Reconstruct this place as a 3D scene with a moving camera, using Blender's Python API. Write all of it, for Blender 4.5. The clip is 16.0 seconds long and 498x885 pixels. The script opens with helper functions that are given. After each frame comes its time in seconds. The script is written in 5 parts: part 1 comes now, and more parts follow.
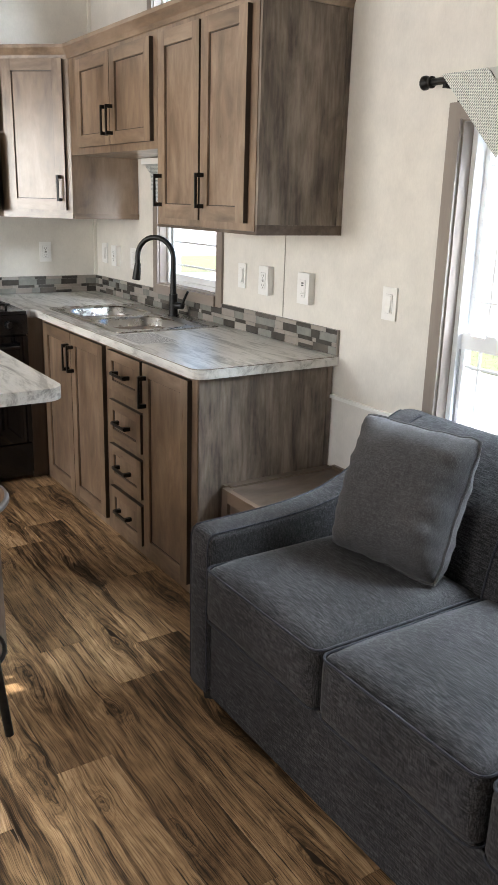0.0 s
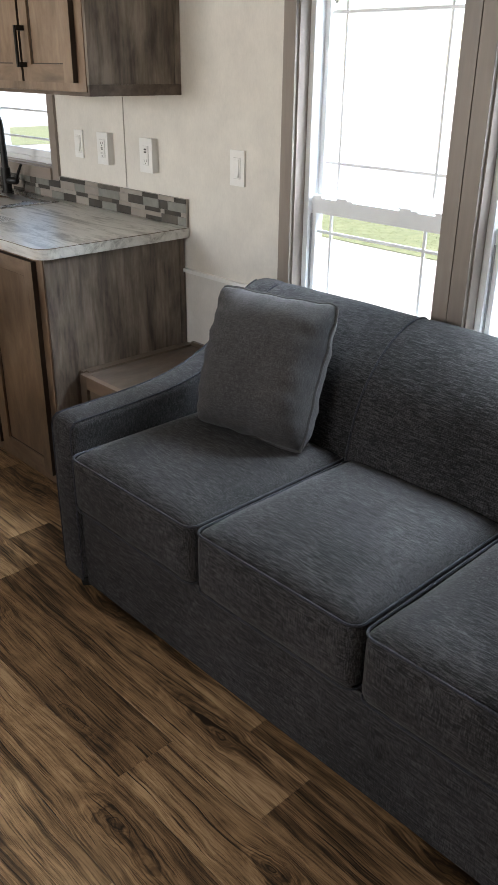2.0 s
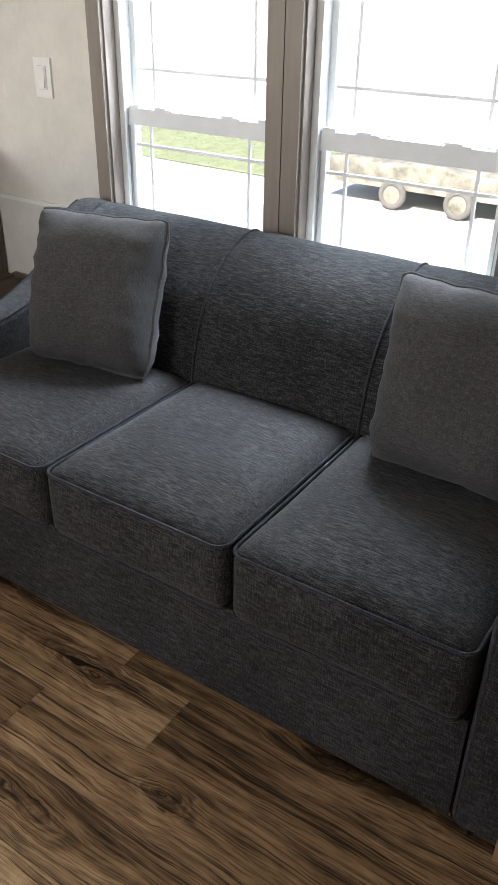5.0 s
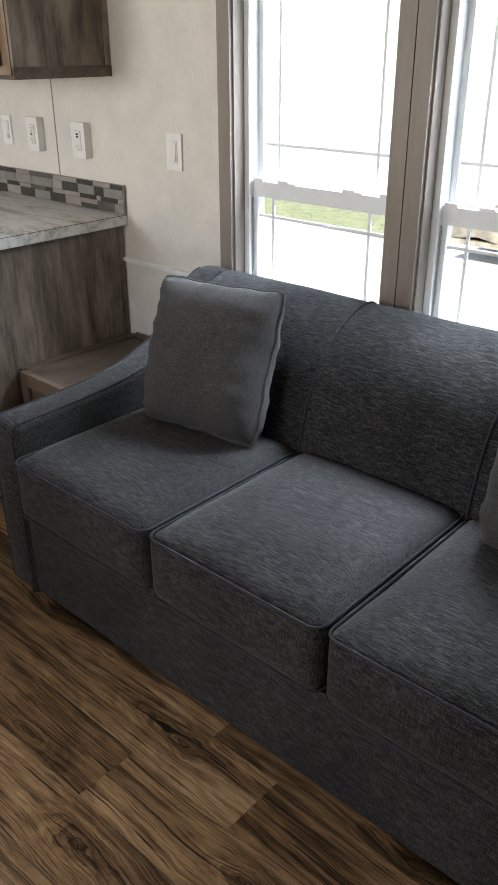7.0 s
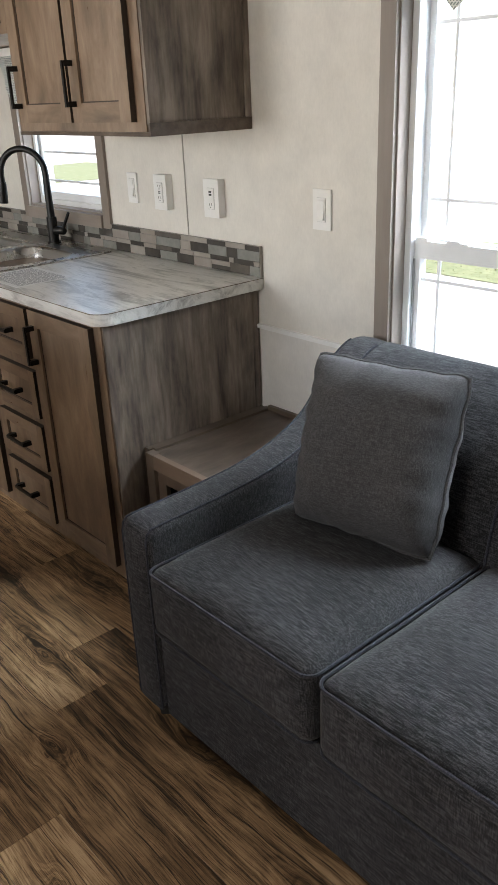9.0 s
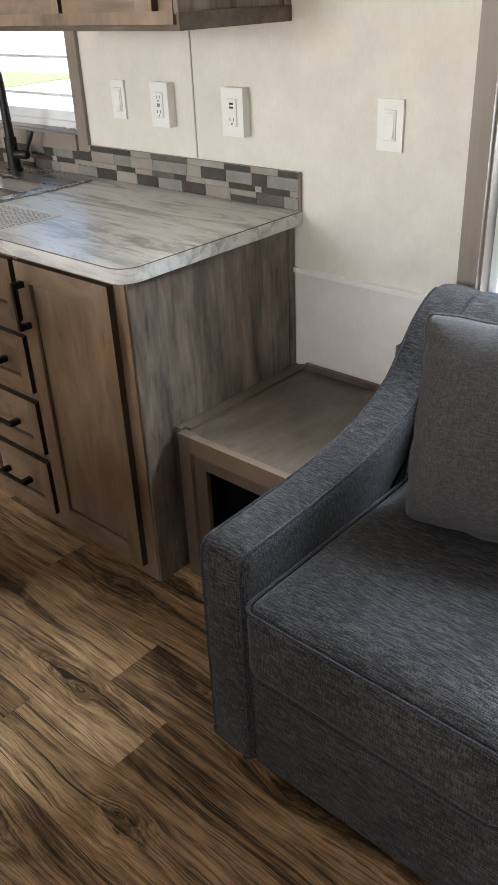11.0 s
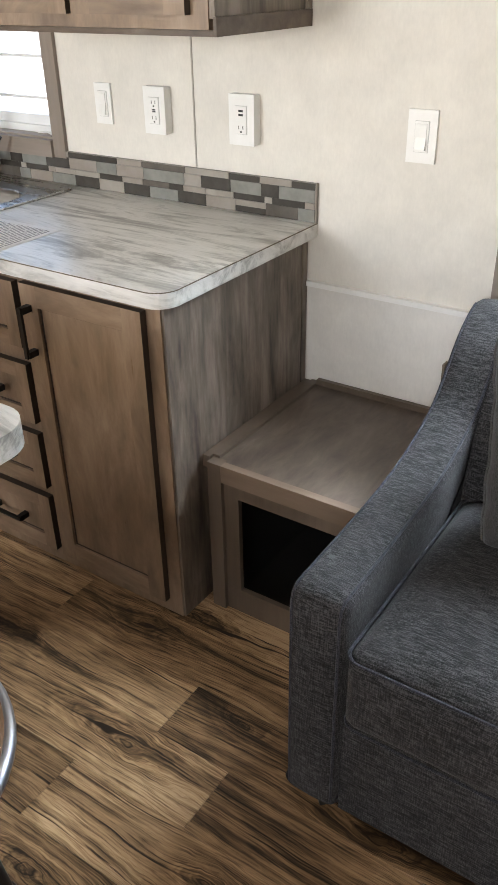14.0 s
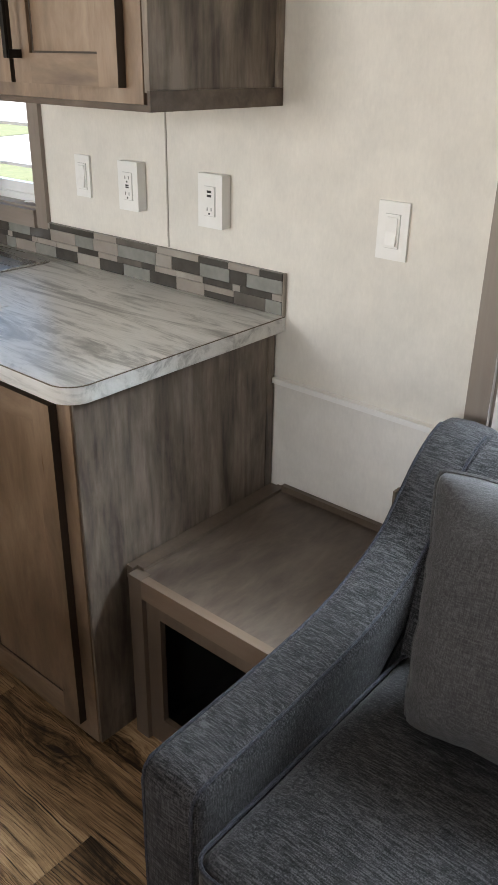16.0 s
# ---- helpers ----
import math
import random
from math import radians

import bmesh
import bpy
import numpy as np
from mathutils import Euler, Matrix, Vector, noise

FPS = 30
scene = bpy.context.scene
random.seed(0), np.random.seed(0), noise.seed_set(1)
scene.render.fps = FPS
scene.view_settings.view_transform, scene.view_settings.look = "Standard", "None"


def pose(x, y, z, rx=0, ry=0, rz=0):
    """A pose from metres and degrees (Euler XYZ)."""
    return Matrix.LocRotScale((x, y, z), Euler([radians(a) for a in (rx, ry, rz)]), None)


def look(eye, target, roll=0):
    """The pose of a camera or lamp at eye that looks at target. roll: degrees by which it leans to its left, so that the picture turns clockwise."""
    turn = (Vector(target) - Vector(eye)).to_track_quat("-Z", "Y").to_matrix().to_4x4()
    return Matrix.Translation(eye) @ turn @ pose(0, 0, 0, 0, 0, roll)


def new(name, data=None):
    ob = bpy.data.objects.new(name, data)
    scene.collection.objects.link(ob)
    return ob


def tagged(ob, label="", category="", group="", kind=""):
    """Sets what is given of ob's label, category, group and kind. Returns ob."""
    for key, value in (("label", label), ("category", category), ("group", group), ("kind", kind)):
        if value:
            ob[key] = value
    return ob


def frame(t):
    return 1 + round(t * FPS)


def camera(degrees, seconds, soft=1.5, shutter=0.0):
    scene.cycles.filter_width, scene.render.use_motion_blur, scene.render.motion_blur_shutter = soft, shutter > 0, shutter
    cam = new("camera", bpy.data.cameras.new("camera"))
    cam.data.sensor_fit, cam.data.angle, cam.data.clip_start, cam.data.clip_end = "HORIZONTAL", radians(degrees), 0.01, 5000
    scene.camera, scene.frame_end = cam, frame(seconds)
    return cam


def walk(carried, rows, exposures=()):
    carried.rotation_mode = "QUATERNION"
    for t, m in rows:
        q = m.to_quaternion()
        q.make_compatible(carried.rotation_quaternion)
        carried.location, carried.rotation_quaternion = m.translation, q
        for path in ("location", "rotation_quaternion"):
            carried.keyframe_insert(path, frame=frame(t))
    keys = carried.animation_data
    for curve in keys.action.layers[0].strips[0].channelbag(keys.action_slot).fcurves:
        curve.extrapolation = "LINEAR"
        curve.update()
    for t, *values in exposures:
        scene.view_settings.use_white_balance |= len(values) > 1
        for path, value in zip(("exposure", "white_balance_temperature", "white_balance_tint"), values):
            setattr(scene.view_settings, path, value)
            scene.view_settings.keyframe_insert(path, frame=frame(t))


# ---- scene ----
cam = camera(34.5, 16.0)
PATH = [
    (0, (0.137, 0.169, 1.493), (1.188, 1.77, 0.914), 1.6),
    (0.5, (0.144, 0.175, 1.49), (1.266, 1.698, 0.84), 1.3),
    (1, (0.15, 0.183, 1.497), (1.367, 1.607, 0.796), 0.8),
    (1.5, (0.164, 0.189, 1.484), (1.434, 1.536, 0.727), 0.9),
    (2, (0.163, 0.199, 1.474), (1.418, 1.503, 0.621), 0.7),
    (2.5, (0.168, 0.211, 1.466), (1.419, 1.454, 0.522), 0.5),
    (3, (0.173, 0.213, 1.457), (1.441, 1.406, 0.473), 0.7),
    (3.5, (0.18, 0.214, 1.458), (1.478, 1.349, 0.445), 0.4),
    (4, (0.19, 0.231, 1.444), (1.552, 1.273, 0.416), -0.0),
    (4.2, (0.176, 0.25, 1.441), (1.576, 1.238, 0.408), 0.4),
    (5.2, (0.183, 0.24, 1.447), (1.64, 1.19, 0.43), 1.0),
    (6.3, (0.198, 0.226, 1.46), (1.581, 1.292, 0.485), 1.5),
    (6.5, (0.193, 0.23, 1.465), (1.581, 1.302, 0.504), 1.6),
    (7, (0.219, 0.251, 1.477), (1.543, 1.454, 0.583), -0.2),
    (7.5, (0.28, 0.297, 1.478), (1.498, 1.664, 0.673), -2.4),
    (8, (0.314, 0.362, 1.468), (1.492, 1.776, 0.686), -2.7),
    (8.5, (0.338, 0.503, 1.469), (1.532, 1.901, 0.682), -2.8),
    (9, (0.352, 0.635, 1.476), (1.551, 2.022, 0.677), -2.5),
    (9.2, (0.373, 0.679, 1.473), (1.567, 2.072, 0.676), -1.8),
    (11.3, (0.41, 1.336, 1.45), (1.69, 2.474, 0.418), -2.6),
    (11.5, (0.442, 1.412, 1.46), (1.708, 2.535, 0.395), -3.0),
    (12, (0.449, 1.525, 1.455), (1.734, 2.602, 0.364), -3.6),
    (12.5, (0.386, 1.578, 1.456), (1.726, 2.581, 0.362), -3.0),
    (13, (0.323, 1.585, 1.463), (1.708, 2.545, 0.385), -2.3),
    (13.5, (0.285, 1.582, 1.466), (1.703, 2.523, 0.415), -1.7),
    (14, (0.291, 1.565, 1.487), (1.716, 2.536, 0.473), -1.1),
    (14.5, (0.367, 1.492, 1.485), (1.79, 2.522, 0.529), -0.3),
    (15, (0.45, 1.403, 1.486), (1.846, 2.497, 0.561), 0.2),
    (15.5, (0.541, 1.403, 1.471), (1.911, 2.543, 0.565), -0.0),
    (16, (0.676, 1.468, 1.471), (2.053, 2.627, 0.6), 1.0),
]
EXPOSURES = [(0, 1.9), (0.5, 1.72), (1, 1.52), (1.5, 1.36), (2, 1.44), (2.5, 1.55), (3.5, 1.7), (6.5, 1.45), (7.5, 1.43), (8.5, 1.47), (9.2, 1.53), (11.5, 1.85), (12.5, 1.97), (13, 2.06), (13.5, 2.0), (14, 2.07), (14.5, 1.84), (15, 1.92), (15.5, 1.75), (16, 1.66)]
walk(cam, [(t, look(eye, target, roll)) for t, eye, target, roll in PATH], EXPOSURES)

# ---- world, sun and added fill light ----
world = bpy.data.worlds.new("world")
scene.world = world
world.use_nodes = True
wn = world.node_tree
sky = wn.nodes.new("ShaderNodeTexSky")
sky.sky_type, sky.sun_disc = "NISHITA", False
SUN_EL, SUN_AZ = radians(44), radians(270)
sky.sun_elevation, sky.sun_rotation = SUN_EL, SUN_AZ
wn.links.new(sky.outputs[0], wn.nodes["Background"].inputs[0])
wn.nodes["Background"].inputs[1].default_value = 0.15
sun = new("sun", bpy.data.lights.new("sun", "SUN"))
sun.data.energy, sun.data.angle, sun.data.color = 5.0, radians(0.5), (1.0, 0.95, 0.87)
sun.matrix_world = look((-math.cos(SUN_EL) * 20, 0, math.sin(SUN_EL) * 20), (0, 0, 0))


def fill_lamp(name, x, y, z, sx, sz, power, toward, tint=(1.0, 0.98, 0.95)):
    lamp = new(name, bpy.data.lights.new(name, "AREA"))
    lamp.data.shape, lamp.data.size, lamp.data.size_y, lamp.data.energy = "RECTANGLE", sx, sz, power
    lamp.data.color = tint
    lamp.matrix_world = look((x, y, z), toward)


# added fill: two lamps in invented west openings, one high over the sofa windows
fill_lamp("added_west_door_fill", -1.54, 3.7, 1.5, 1.2, 1.15, 13.5, (1, 3.7, 1.5), (1.0, 0.99, 0.98))
fill_lamp("added_west_fill", -1.54, 1.5, 1.475, 1.05, 0.62, 8.5, (1, 1.5, 1.3), (1.0, 0.96, 0.9))
fill_lamp("sky_light_window", 3.3, 1.05, 2.75, 1.8, 1.2, 100, (1.75, 1.05, 0.75), (0.78, 0.89, 1.0))


# ---- materials ----
def mat(name, base=(0.5, 0.5, 0.5), rough=0.5, metal=0.0):
    m = bpy.data.materials.new(name)
    m.use_nodes = True
    b = m.node_tree.nodes["Principled BSDF"]
    b.inputs["Base Color"].default_value = (*base, 1)
    b.inputs["Roughness"].default_value, b.inputs["Metallic"].default_value = rough, metal
    return m, m.node_tree, b


class N:
    """Short notation for node graphs."""
    def __init__(self, nt):
        self.nt = nt

    def put(self, kind, **kw):
        n = self.nt.nodes.new("ShaderNode" + kind)
        for k, v in kw.items():
            n.inputs[k.replace("_", " ")].default_value = v
        return n

    def link(self, a, b):
        self.nt.links.new(a, b)

    def coords(self, space="Object", scale=(1, 1, 1), rnd=0.0):
        tc = self.nt.nodes.new("ShaderNodeTexCoord")
        mp = self.nt.nodes.new("ShaderNodeMapping")
        mp.inputs["Scale"].default_value = scale
        src = tc.outputs[space]
        if rnd:
            oi = self.nt.nodes.new("ShaderNodeObjectInfo")
            mul = self.math("MULTIPLY", oi.outputs["Random"], rnd)
            add = self.nt.nodes.new("ShaderNodeVectorMath")
            self.link(src, add.inputs[0])
            self.link(mul, add.inputs[1])
            src = add.outputs[0]
        self.link(src, mp.inputs["Vector"])
        return mp.outputs[0]

    def noise(self, vec, scale, detail=4, rough=0.55, dist=0.0):
        n = self.put("TexNoise", Scale=scale, Detail=detail, Roughness=rough, Distortion=dist)
        self.link(vec, n.inputs["Vector"])
        return n.outputs["Fac"]

    def math(self, op, a, b=0.0, c=0.0):
        n = self.nt.nodes.new("ShaderNodeMath")
        n.operation = op
        for i, v in enumerate((a, b, c)):
            if isinstance(v, (int, float)):
                n.inputs[i].default_value = v
            else:
                self.link(v, n.inputs[i])
        return n.outputs[0]

    def ramp(self, fac, stops, interp="LINEAR"):
        n = self.nt.nodes.new("ShaderNodeValToRGB")
        n.color_ramp.interpolation = interp
        els = n.color_ramp.elements
        while len(els) < len(stops):
            els.new(0.5)
        for e, (p, c) in zip(els, stops):
            e.position = p
            e.color = (*c, 1) if len(c) == 3 else c
        self.link(fac, n.inputs["Fac"])
        return n.outputs["Color"]

    def mix(self, fac, a, b, mode="MIX"):
        n = self.nt.nodes.new("ShaderNodeMix")
        n.data_type, n.blend_type = "RGBA", mode
        for i, v in ((0, fac), (6, a), (7, b)):
            if isinstance(v, (int, float)):
                n.inputs[i].default_value = v
            elif isinstance(v, tuple):
                n.inputs[i].default_value = (*v, 1)
            else:
                self.link(v, n.inputs[i])
        return n.outputs[2]

    def bump(self, bsdf, height, strength, dist=0.002):
        n = self.put("Bump", Strength=strength, Distance=dist)
        self.link(height, n.inputs["Height"])
        self.link(n.outputs[0], bsdf.inputs["Normal"])


def stretch(axis, along, across):
    s = [across] * 3
    s["xyz".index(axis)] = along
    return tuple(s)


def wood(name, dark, mid, light, axis="z", rough=0.45, fine=1.0, rnd=7.0, contrast=1.0, short=1.0, blotch=0.7, coat=0.0, band=1.0):
    """Stained wood with grain along one axis."""
    m, nt, b = mat(name, mid, rough)
    n = N(nt)
    lo = n.noise(n.coords("Object", stretch(axis, 1.2 * short, 5.0 * band * short ** 0.5), rnd), 1.0, 3, 0.5, 0.6)
    grain = n.noise(n.coords("Object", stretch(axis, 5.0 * short, 110.0 * fine), rnd), 1.0, 4, 0.6, 0.2)
    cloud = n.noise(n.coords("Object", stretch(axis, 2.5 * short, 7.0 * short), rnd), 1.0, 5, 0.65, 0.5)
    v = n.math("ADD", n.math("MULTIPLY", n.math("SUBTRACT", grain, 0.5), 0.55 * contrast), n.math("MULTIPLY", n.math("SUBTRACT", lo, 0.5), 1.1 * contrast))
    v = n.math("ADD", n.math("ADD", v, n.math("MULTIPLY", n.math("SUBTRACT", cloud, 0.5), blotch * contrast)), 0.5)
    col = n.ramp(v, [(0.1, dark), (0.5, mid), (0.9, light)])
    n.link(col, b.inputs["Base Color"])
    n.link(n.math("MULTIPLY_ADD", grain, 0.25, rough - 0.12), b.inputs["Roughness"])
    n.bump(b, grain, 0.15, 0.0006)
    b.inputs["Coat Weight"].default_value, b.inputs["Coat Roughness"].default_value = coat, 0.24
    return m


def floor_material():
    """Printed vinyl planks: brown, with hair lines, cathedral grain and a swirl that bends it."""
    m, nt, b = mat("vinyl_plank", (0.2, 0.13, 0.08), 0.35)
    n = N(nt)
    warp = nt.nodes.new("ShaderNodeTexNoise")
    n.link(n.coords("UV", (9, 4, 1)), warp.inputs["Vector"])
    warp.inputs["Scale"].default_value, warp.inputs["Detail"].default_value, warp.inputs["Roughness"].default_value = 1.0, 4, 0.6
    off = nt.nodes.new("ShaderNodeVectorMath")
    off.operation = "MULTIPLY_ADD"
    n.link(warp.outputs["Color"], off.inputs[0])
    off.inputs[1].default_value, off.inputs[2].default_value = (4.4, 4.4, 0), (-2.2, -2.2, 0)
    near = []
    for layer in ("KnotA", "KnotB"):
        uv = nt.nodes.new("ShaderNodeUVMap")
        uv.uv_map = layer
        add = nt.nodes.new("ShaderNodeVectorMath")
        n.link(uv.outputs[0], add.inputs[0])
        n.link(off.outputs[0], add.inputs[1])
        ln = nt.nodes.new("ShaderNodeVectorMath")
        ln.operation = "LENGTH"
        n.link(add.outputs[0], ln.inputs[0])
        near.append(ln.outputs["Value"])
    k = n.math("ADD", n.math("EXPONENT", n.math("MULTIPLY", near[0], -0.6)), n.math("EXPONENT", n.math("MULTIPLY", near[1], -0.8)))
    core = n.math("ADD", n.math("EXPONENT", n.math("MULTIPLY", n.math("POWER", near[0], 2.0), -0.9)), n.math("EXPONENT", n.math("MULTIPLY", n.math("POWER", near[1], 2.0), -2.5)))
    # the grain wanders, and parts to flow round a knot
    drift = nt.nodes.new("ShaderNodeTexNoise")
    n.link(n.coords("UV", (5, 2.2, 1)), drift.inputs["Vector"])
    drift.inputs["Scale"].default_value, drift.inputs["Detail"].default_value = 1.0, 3
    bend = nt.nodes.new("ShaderNodeVectorMath")
    bend.operation = "MULTIPLY_ADD"
    n.link(drift.outputs["Color"], bend.inputs[0])
    bend.inputs[1].default_value, bend.inputs[2].default_value = (0.05, 0.1, 0), (-0.025, -0.05, 0)
    sep = nt.nodes.new("ShaderNodeSeparateXYZ")
    ku = nt.nodes.new("ShaderNodeUVMap")
    ku.uv_map = "KnotA"
    n.link(ku.outputs[0], sep.inputs[0])
    push = n.math("MULTIPLY", n.math("MULTIPLY", sep.outputs[0], n.math("EXPONENT", n.math("MULTIPLY", n.math("POWER", near[0], 2.0), -0.3))), -0.018)
    shove = nt.nodes.new("ShaderNodeCombineXYZ")
    n.link(push, shove.inputs[0])
    flow = nt.nodes.new("ShaderNodeVectorMath")
    n.link(bend.outputs[0], flow.inputs[0])
    n.link(shove.outputs[0], flow.inputs[1])
    base_uv = nt.nodes.new("ShaderNodeUVMap")
    base_uv.uv_map = "UVMap"
    uvw = nt.nodes.new("ShaderNodeVectorMath")
    n.link(base_uv.outputs[0], uvw.inputs[0])
    n.link(flow.outputs[0], uvw.inputs[1])

    def grain(sx, sy, detail, rough, dist):
        mp = nt.nodes.new("ShaderNodeMapping")
        mp.inputs["Scale"].default_value = (sx, sy, 1)
        n.link(uvw.outputs[0], mp.inputs["Vector"])
        return n.noise(mp.outputs[0], 1.0, detail, rough, dist)

    def over(x, low, gain):
        return n.math("MULTIPLY", n.math("MAXIMUM", n.math("SUBTRACT", x, low), 0.0), gain)

    base, jit = grain(7.0, 0.5, 2, 0.5, 0.3), grain(50, 3.0, 4, 0.6, 0.3)
    hair, streak, crack = grain(330, 7.0, 4, 0.65, 0.4), grain(58, 1.5, 6, 0.68, 0.5), grain(105, 1.7, 3, 0.55, 0.9)
    heart, patch = grain(16, 0.8, 4, 0.6, 0.8), grain(13, 5.0, 5, 0.65, 1.0)
    field = n.math("ADD", n.math("MULTIPLY", base, 1.6), n.math("MULTIPLY", k, 0.55))
    wide = n.math("SINE", n.math("ADD", n.math("MULTIPLY", field, 46.0), n.math("MULTIPLY", jit, 7.0)))
    thin = n.math("SINE", n.math("ADD", n.math("MULTIPLY", field, 130.0), n.math("MULTIPLY", jit, 12.0)))
    line = n.math("POWER", n.math("MULTIPLY_ADD", wide, 0.5, 0.5), 4.0)
    line2 = n.math("POWER", n.math("MULTIPLY_ADD", thin, 0.5, 0.5), 2.0)
    v = n.math("SUBTRACT", 0.93, n.math("MULTIPLY", line, n.math("MULTIPLY_ADD", k, 0.24, 0.05)))
    v = n.math("SUBTRACT", v, n.math("MULTIPLY", line2, n.math("MULTIPLY_ADD", k, 0.13, 0.03)))
    v = n.math("SUBTRACT", v, over(hair, 0.48, 2.1))
    v = n.math("SUBTRACT", v, over(streak, 0.5, 2.3))
    v = n.math("SUBTRACT", v, over(crack, 0.62, 9.0))
    v = n.math("SUBTRACT", v, over(heart, 0.5, 1.8))
    v = n.math("ADD", v, n.math("MULTIPLY", n.math("SUBTRACT", patch, 0.5), 0.75))
    v = n.math("SUBTRACT", v, n.math("MULTIPLY", core, 0.2))
    # a tone that drifts along every plank: the print's own, plus some painted floor shade
    pt = nt.nodes.new("ShaderNodeAttribute")
    pt.attribute_name = "tone"
    v = n.math("ADD", v, pt.outputs["Fac"])
    col = n.ramp(v, [(0.05, (0.014, 0.008, 0.004)), (0.3, (0.062, 0.036, 0.018)), (0.52, (0.16, 0.096, 0.048)), (0.78, (0.335, 0.212, 0.112)), (1.0, (0.52, 0.36, 0.21))])
    n.link(col, b.inputs["Base Color"])
    n.link(n.math("MULTIPLY_ADD", hair, 0.25, 0.3), b.inputs["Roughness"])
    b.inputs["Specular IOR Level"].default_value = 0.3
    n.bump(b, n.math("ADD", hair, n.math("MULTIPLY", streak, 0.6)), 0.25, 0.0008)
    return m


def fabric(name, dark, mid, light, axis="y", scale=1.0):
    """Heathered woven upholstery, streaks along one axis."""
    m, nt, b = mat(name, mid, 0.9)
    n = N(nt)
    streak = n.noise(n.coords("Object", stretch(axis, 36 * scale, 400 * scale), 3.0), 1.0, 4, 0.65)
    slub = n.noise(n.coords("Object", stretch(axis, 28 * scale, 170 * scale), 3.0), 1.0, 3, 0.6)
    cross = n.noise(n.coords("Object", stretch("z" if axis != "z" else "x", 60, 420), 3.0), 1.0, 2, 0.5)
    cloud = n.noise(n.coords("Object", (3, 3, 3), 3.0), 1.0, 3)
    v = n.math("ADD", n.math("MULTIPLY", streak, 0.85), n.math("MULTIPLY", slub, 0.22))
    v = n.math("ADD", v, n.math("MULTIPLY", cross, 0.53))
    v = n.math("ADD", v, n.math("MULTIPLY", cloud, 0.25))
    v = n.math("SUBTRACT", v, 0.425)
    col = n.ramp(v, [(0.345, dark), (0.5, mid), (0.655, light)])
    n.link(col, b.inputs["Base Color"])
    b.inputs["Sheen Weight"].default_value = 0.08
    b.inputs["Specular IOR Level"].default_value = 0.15
    b.inputs["Sheen Roughness"].default_value = 0.45
    n.bump(b, n.math("ADD", streak, cross), 0.5, 0.001)
    return m


def laminate(name="counter_laminate", veins=1.0):
    """Counter laminate: pale driftwood-like streaks."""
    m, nt, b = mat(name, (0.6, 0.57, 0.52), 0.22)
    n = N(nt)
    warp = n.noise(n.coords("Object", (10, 1.7, 12)), 1.0, 7, 0.66, 2.2)
    fine = n.noise(n.coords("Object", (70, 7, 30)), 1.0, 4, 0.6, 0.6)
    v = n.math("ADD", n.math("MULTIPLY", warp, 1.0), n.math("MULTIPLY", n.math("SUBTRACT", fine, 0.5), 0.32))
    v = n.math("MULTIPLY_ADD", n.math("SUBTRACT", v, 0.53), veins, 0.53)
    col = n.ramp(v, [(0.23, (0.17, 0.165, 0.15)), (0.4, (0.4, 0.392, 0.362)), (0.5, (0.68, 0.67, 0.63)), (0.6, (0.78, 0.77, 0.735)), (0.7, (0.48, 0.472, 0.442))])
    n.link(col, b.inputs["Base Color"])
    n.link(n.math("MULTIPLY_ADD", fine, 0.14, 0.25), b.inputs["Roughness"])
    b.inputs["Specular IOR Level"].default_value = 0.75
    n.bump(b, fine, 0.06, 0.0004)
    return m


def wallpaper(name, base):
    m, nt, b = mat(name, base, 0.6)
    n = N(nt)
    blot = n.noise(n.coords("Object", (9, 9, 9)), 1.0, 5, 0.65)
    weave = n.noise(n.coords("Object", (160, 160, 60)), 1.0, 3, 0.6)
    col = n.ramp(n.math("ADD", n.math("MULTIPLY", blot, 0.7), n.math("MULTIPLY", weave, 0.3)), [(0.3, tuple(c * 0.88 for c in base)), (0.7, tuple(min(1, c * 1.06) for c in base))])
    n.link(col, b.inputs["Base Color"])
    n.bump(b, weave, 0.12, 0.0008)
    return m


def speckle(name, a, b_, scale, rough=0.5, metal=0.0, bump=0.1, sc=(1, 1, 1)):
    m, nt, b = mat(name, a, rough, metal)
    n = N(nt)
    f = n.noise(n.coords("Object", sc, 5.0), scale, 4, 0.6)
    n.link(n.ramp(f, [(0.3, a), (0.7, b_)]), b.inputs["Base Color"])
    n.link(n.math("MULTIPLY_ADD", f, 0.2, rough - 0.1), b.inputs["Roughness"])
    n.bump(b, f, bump, 0.001)
    return m


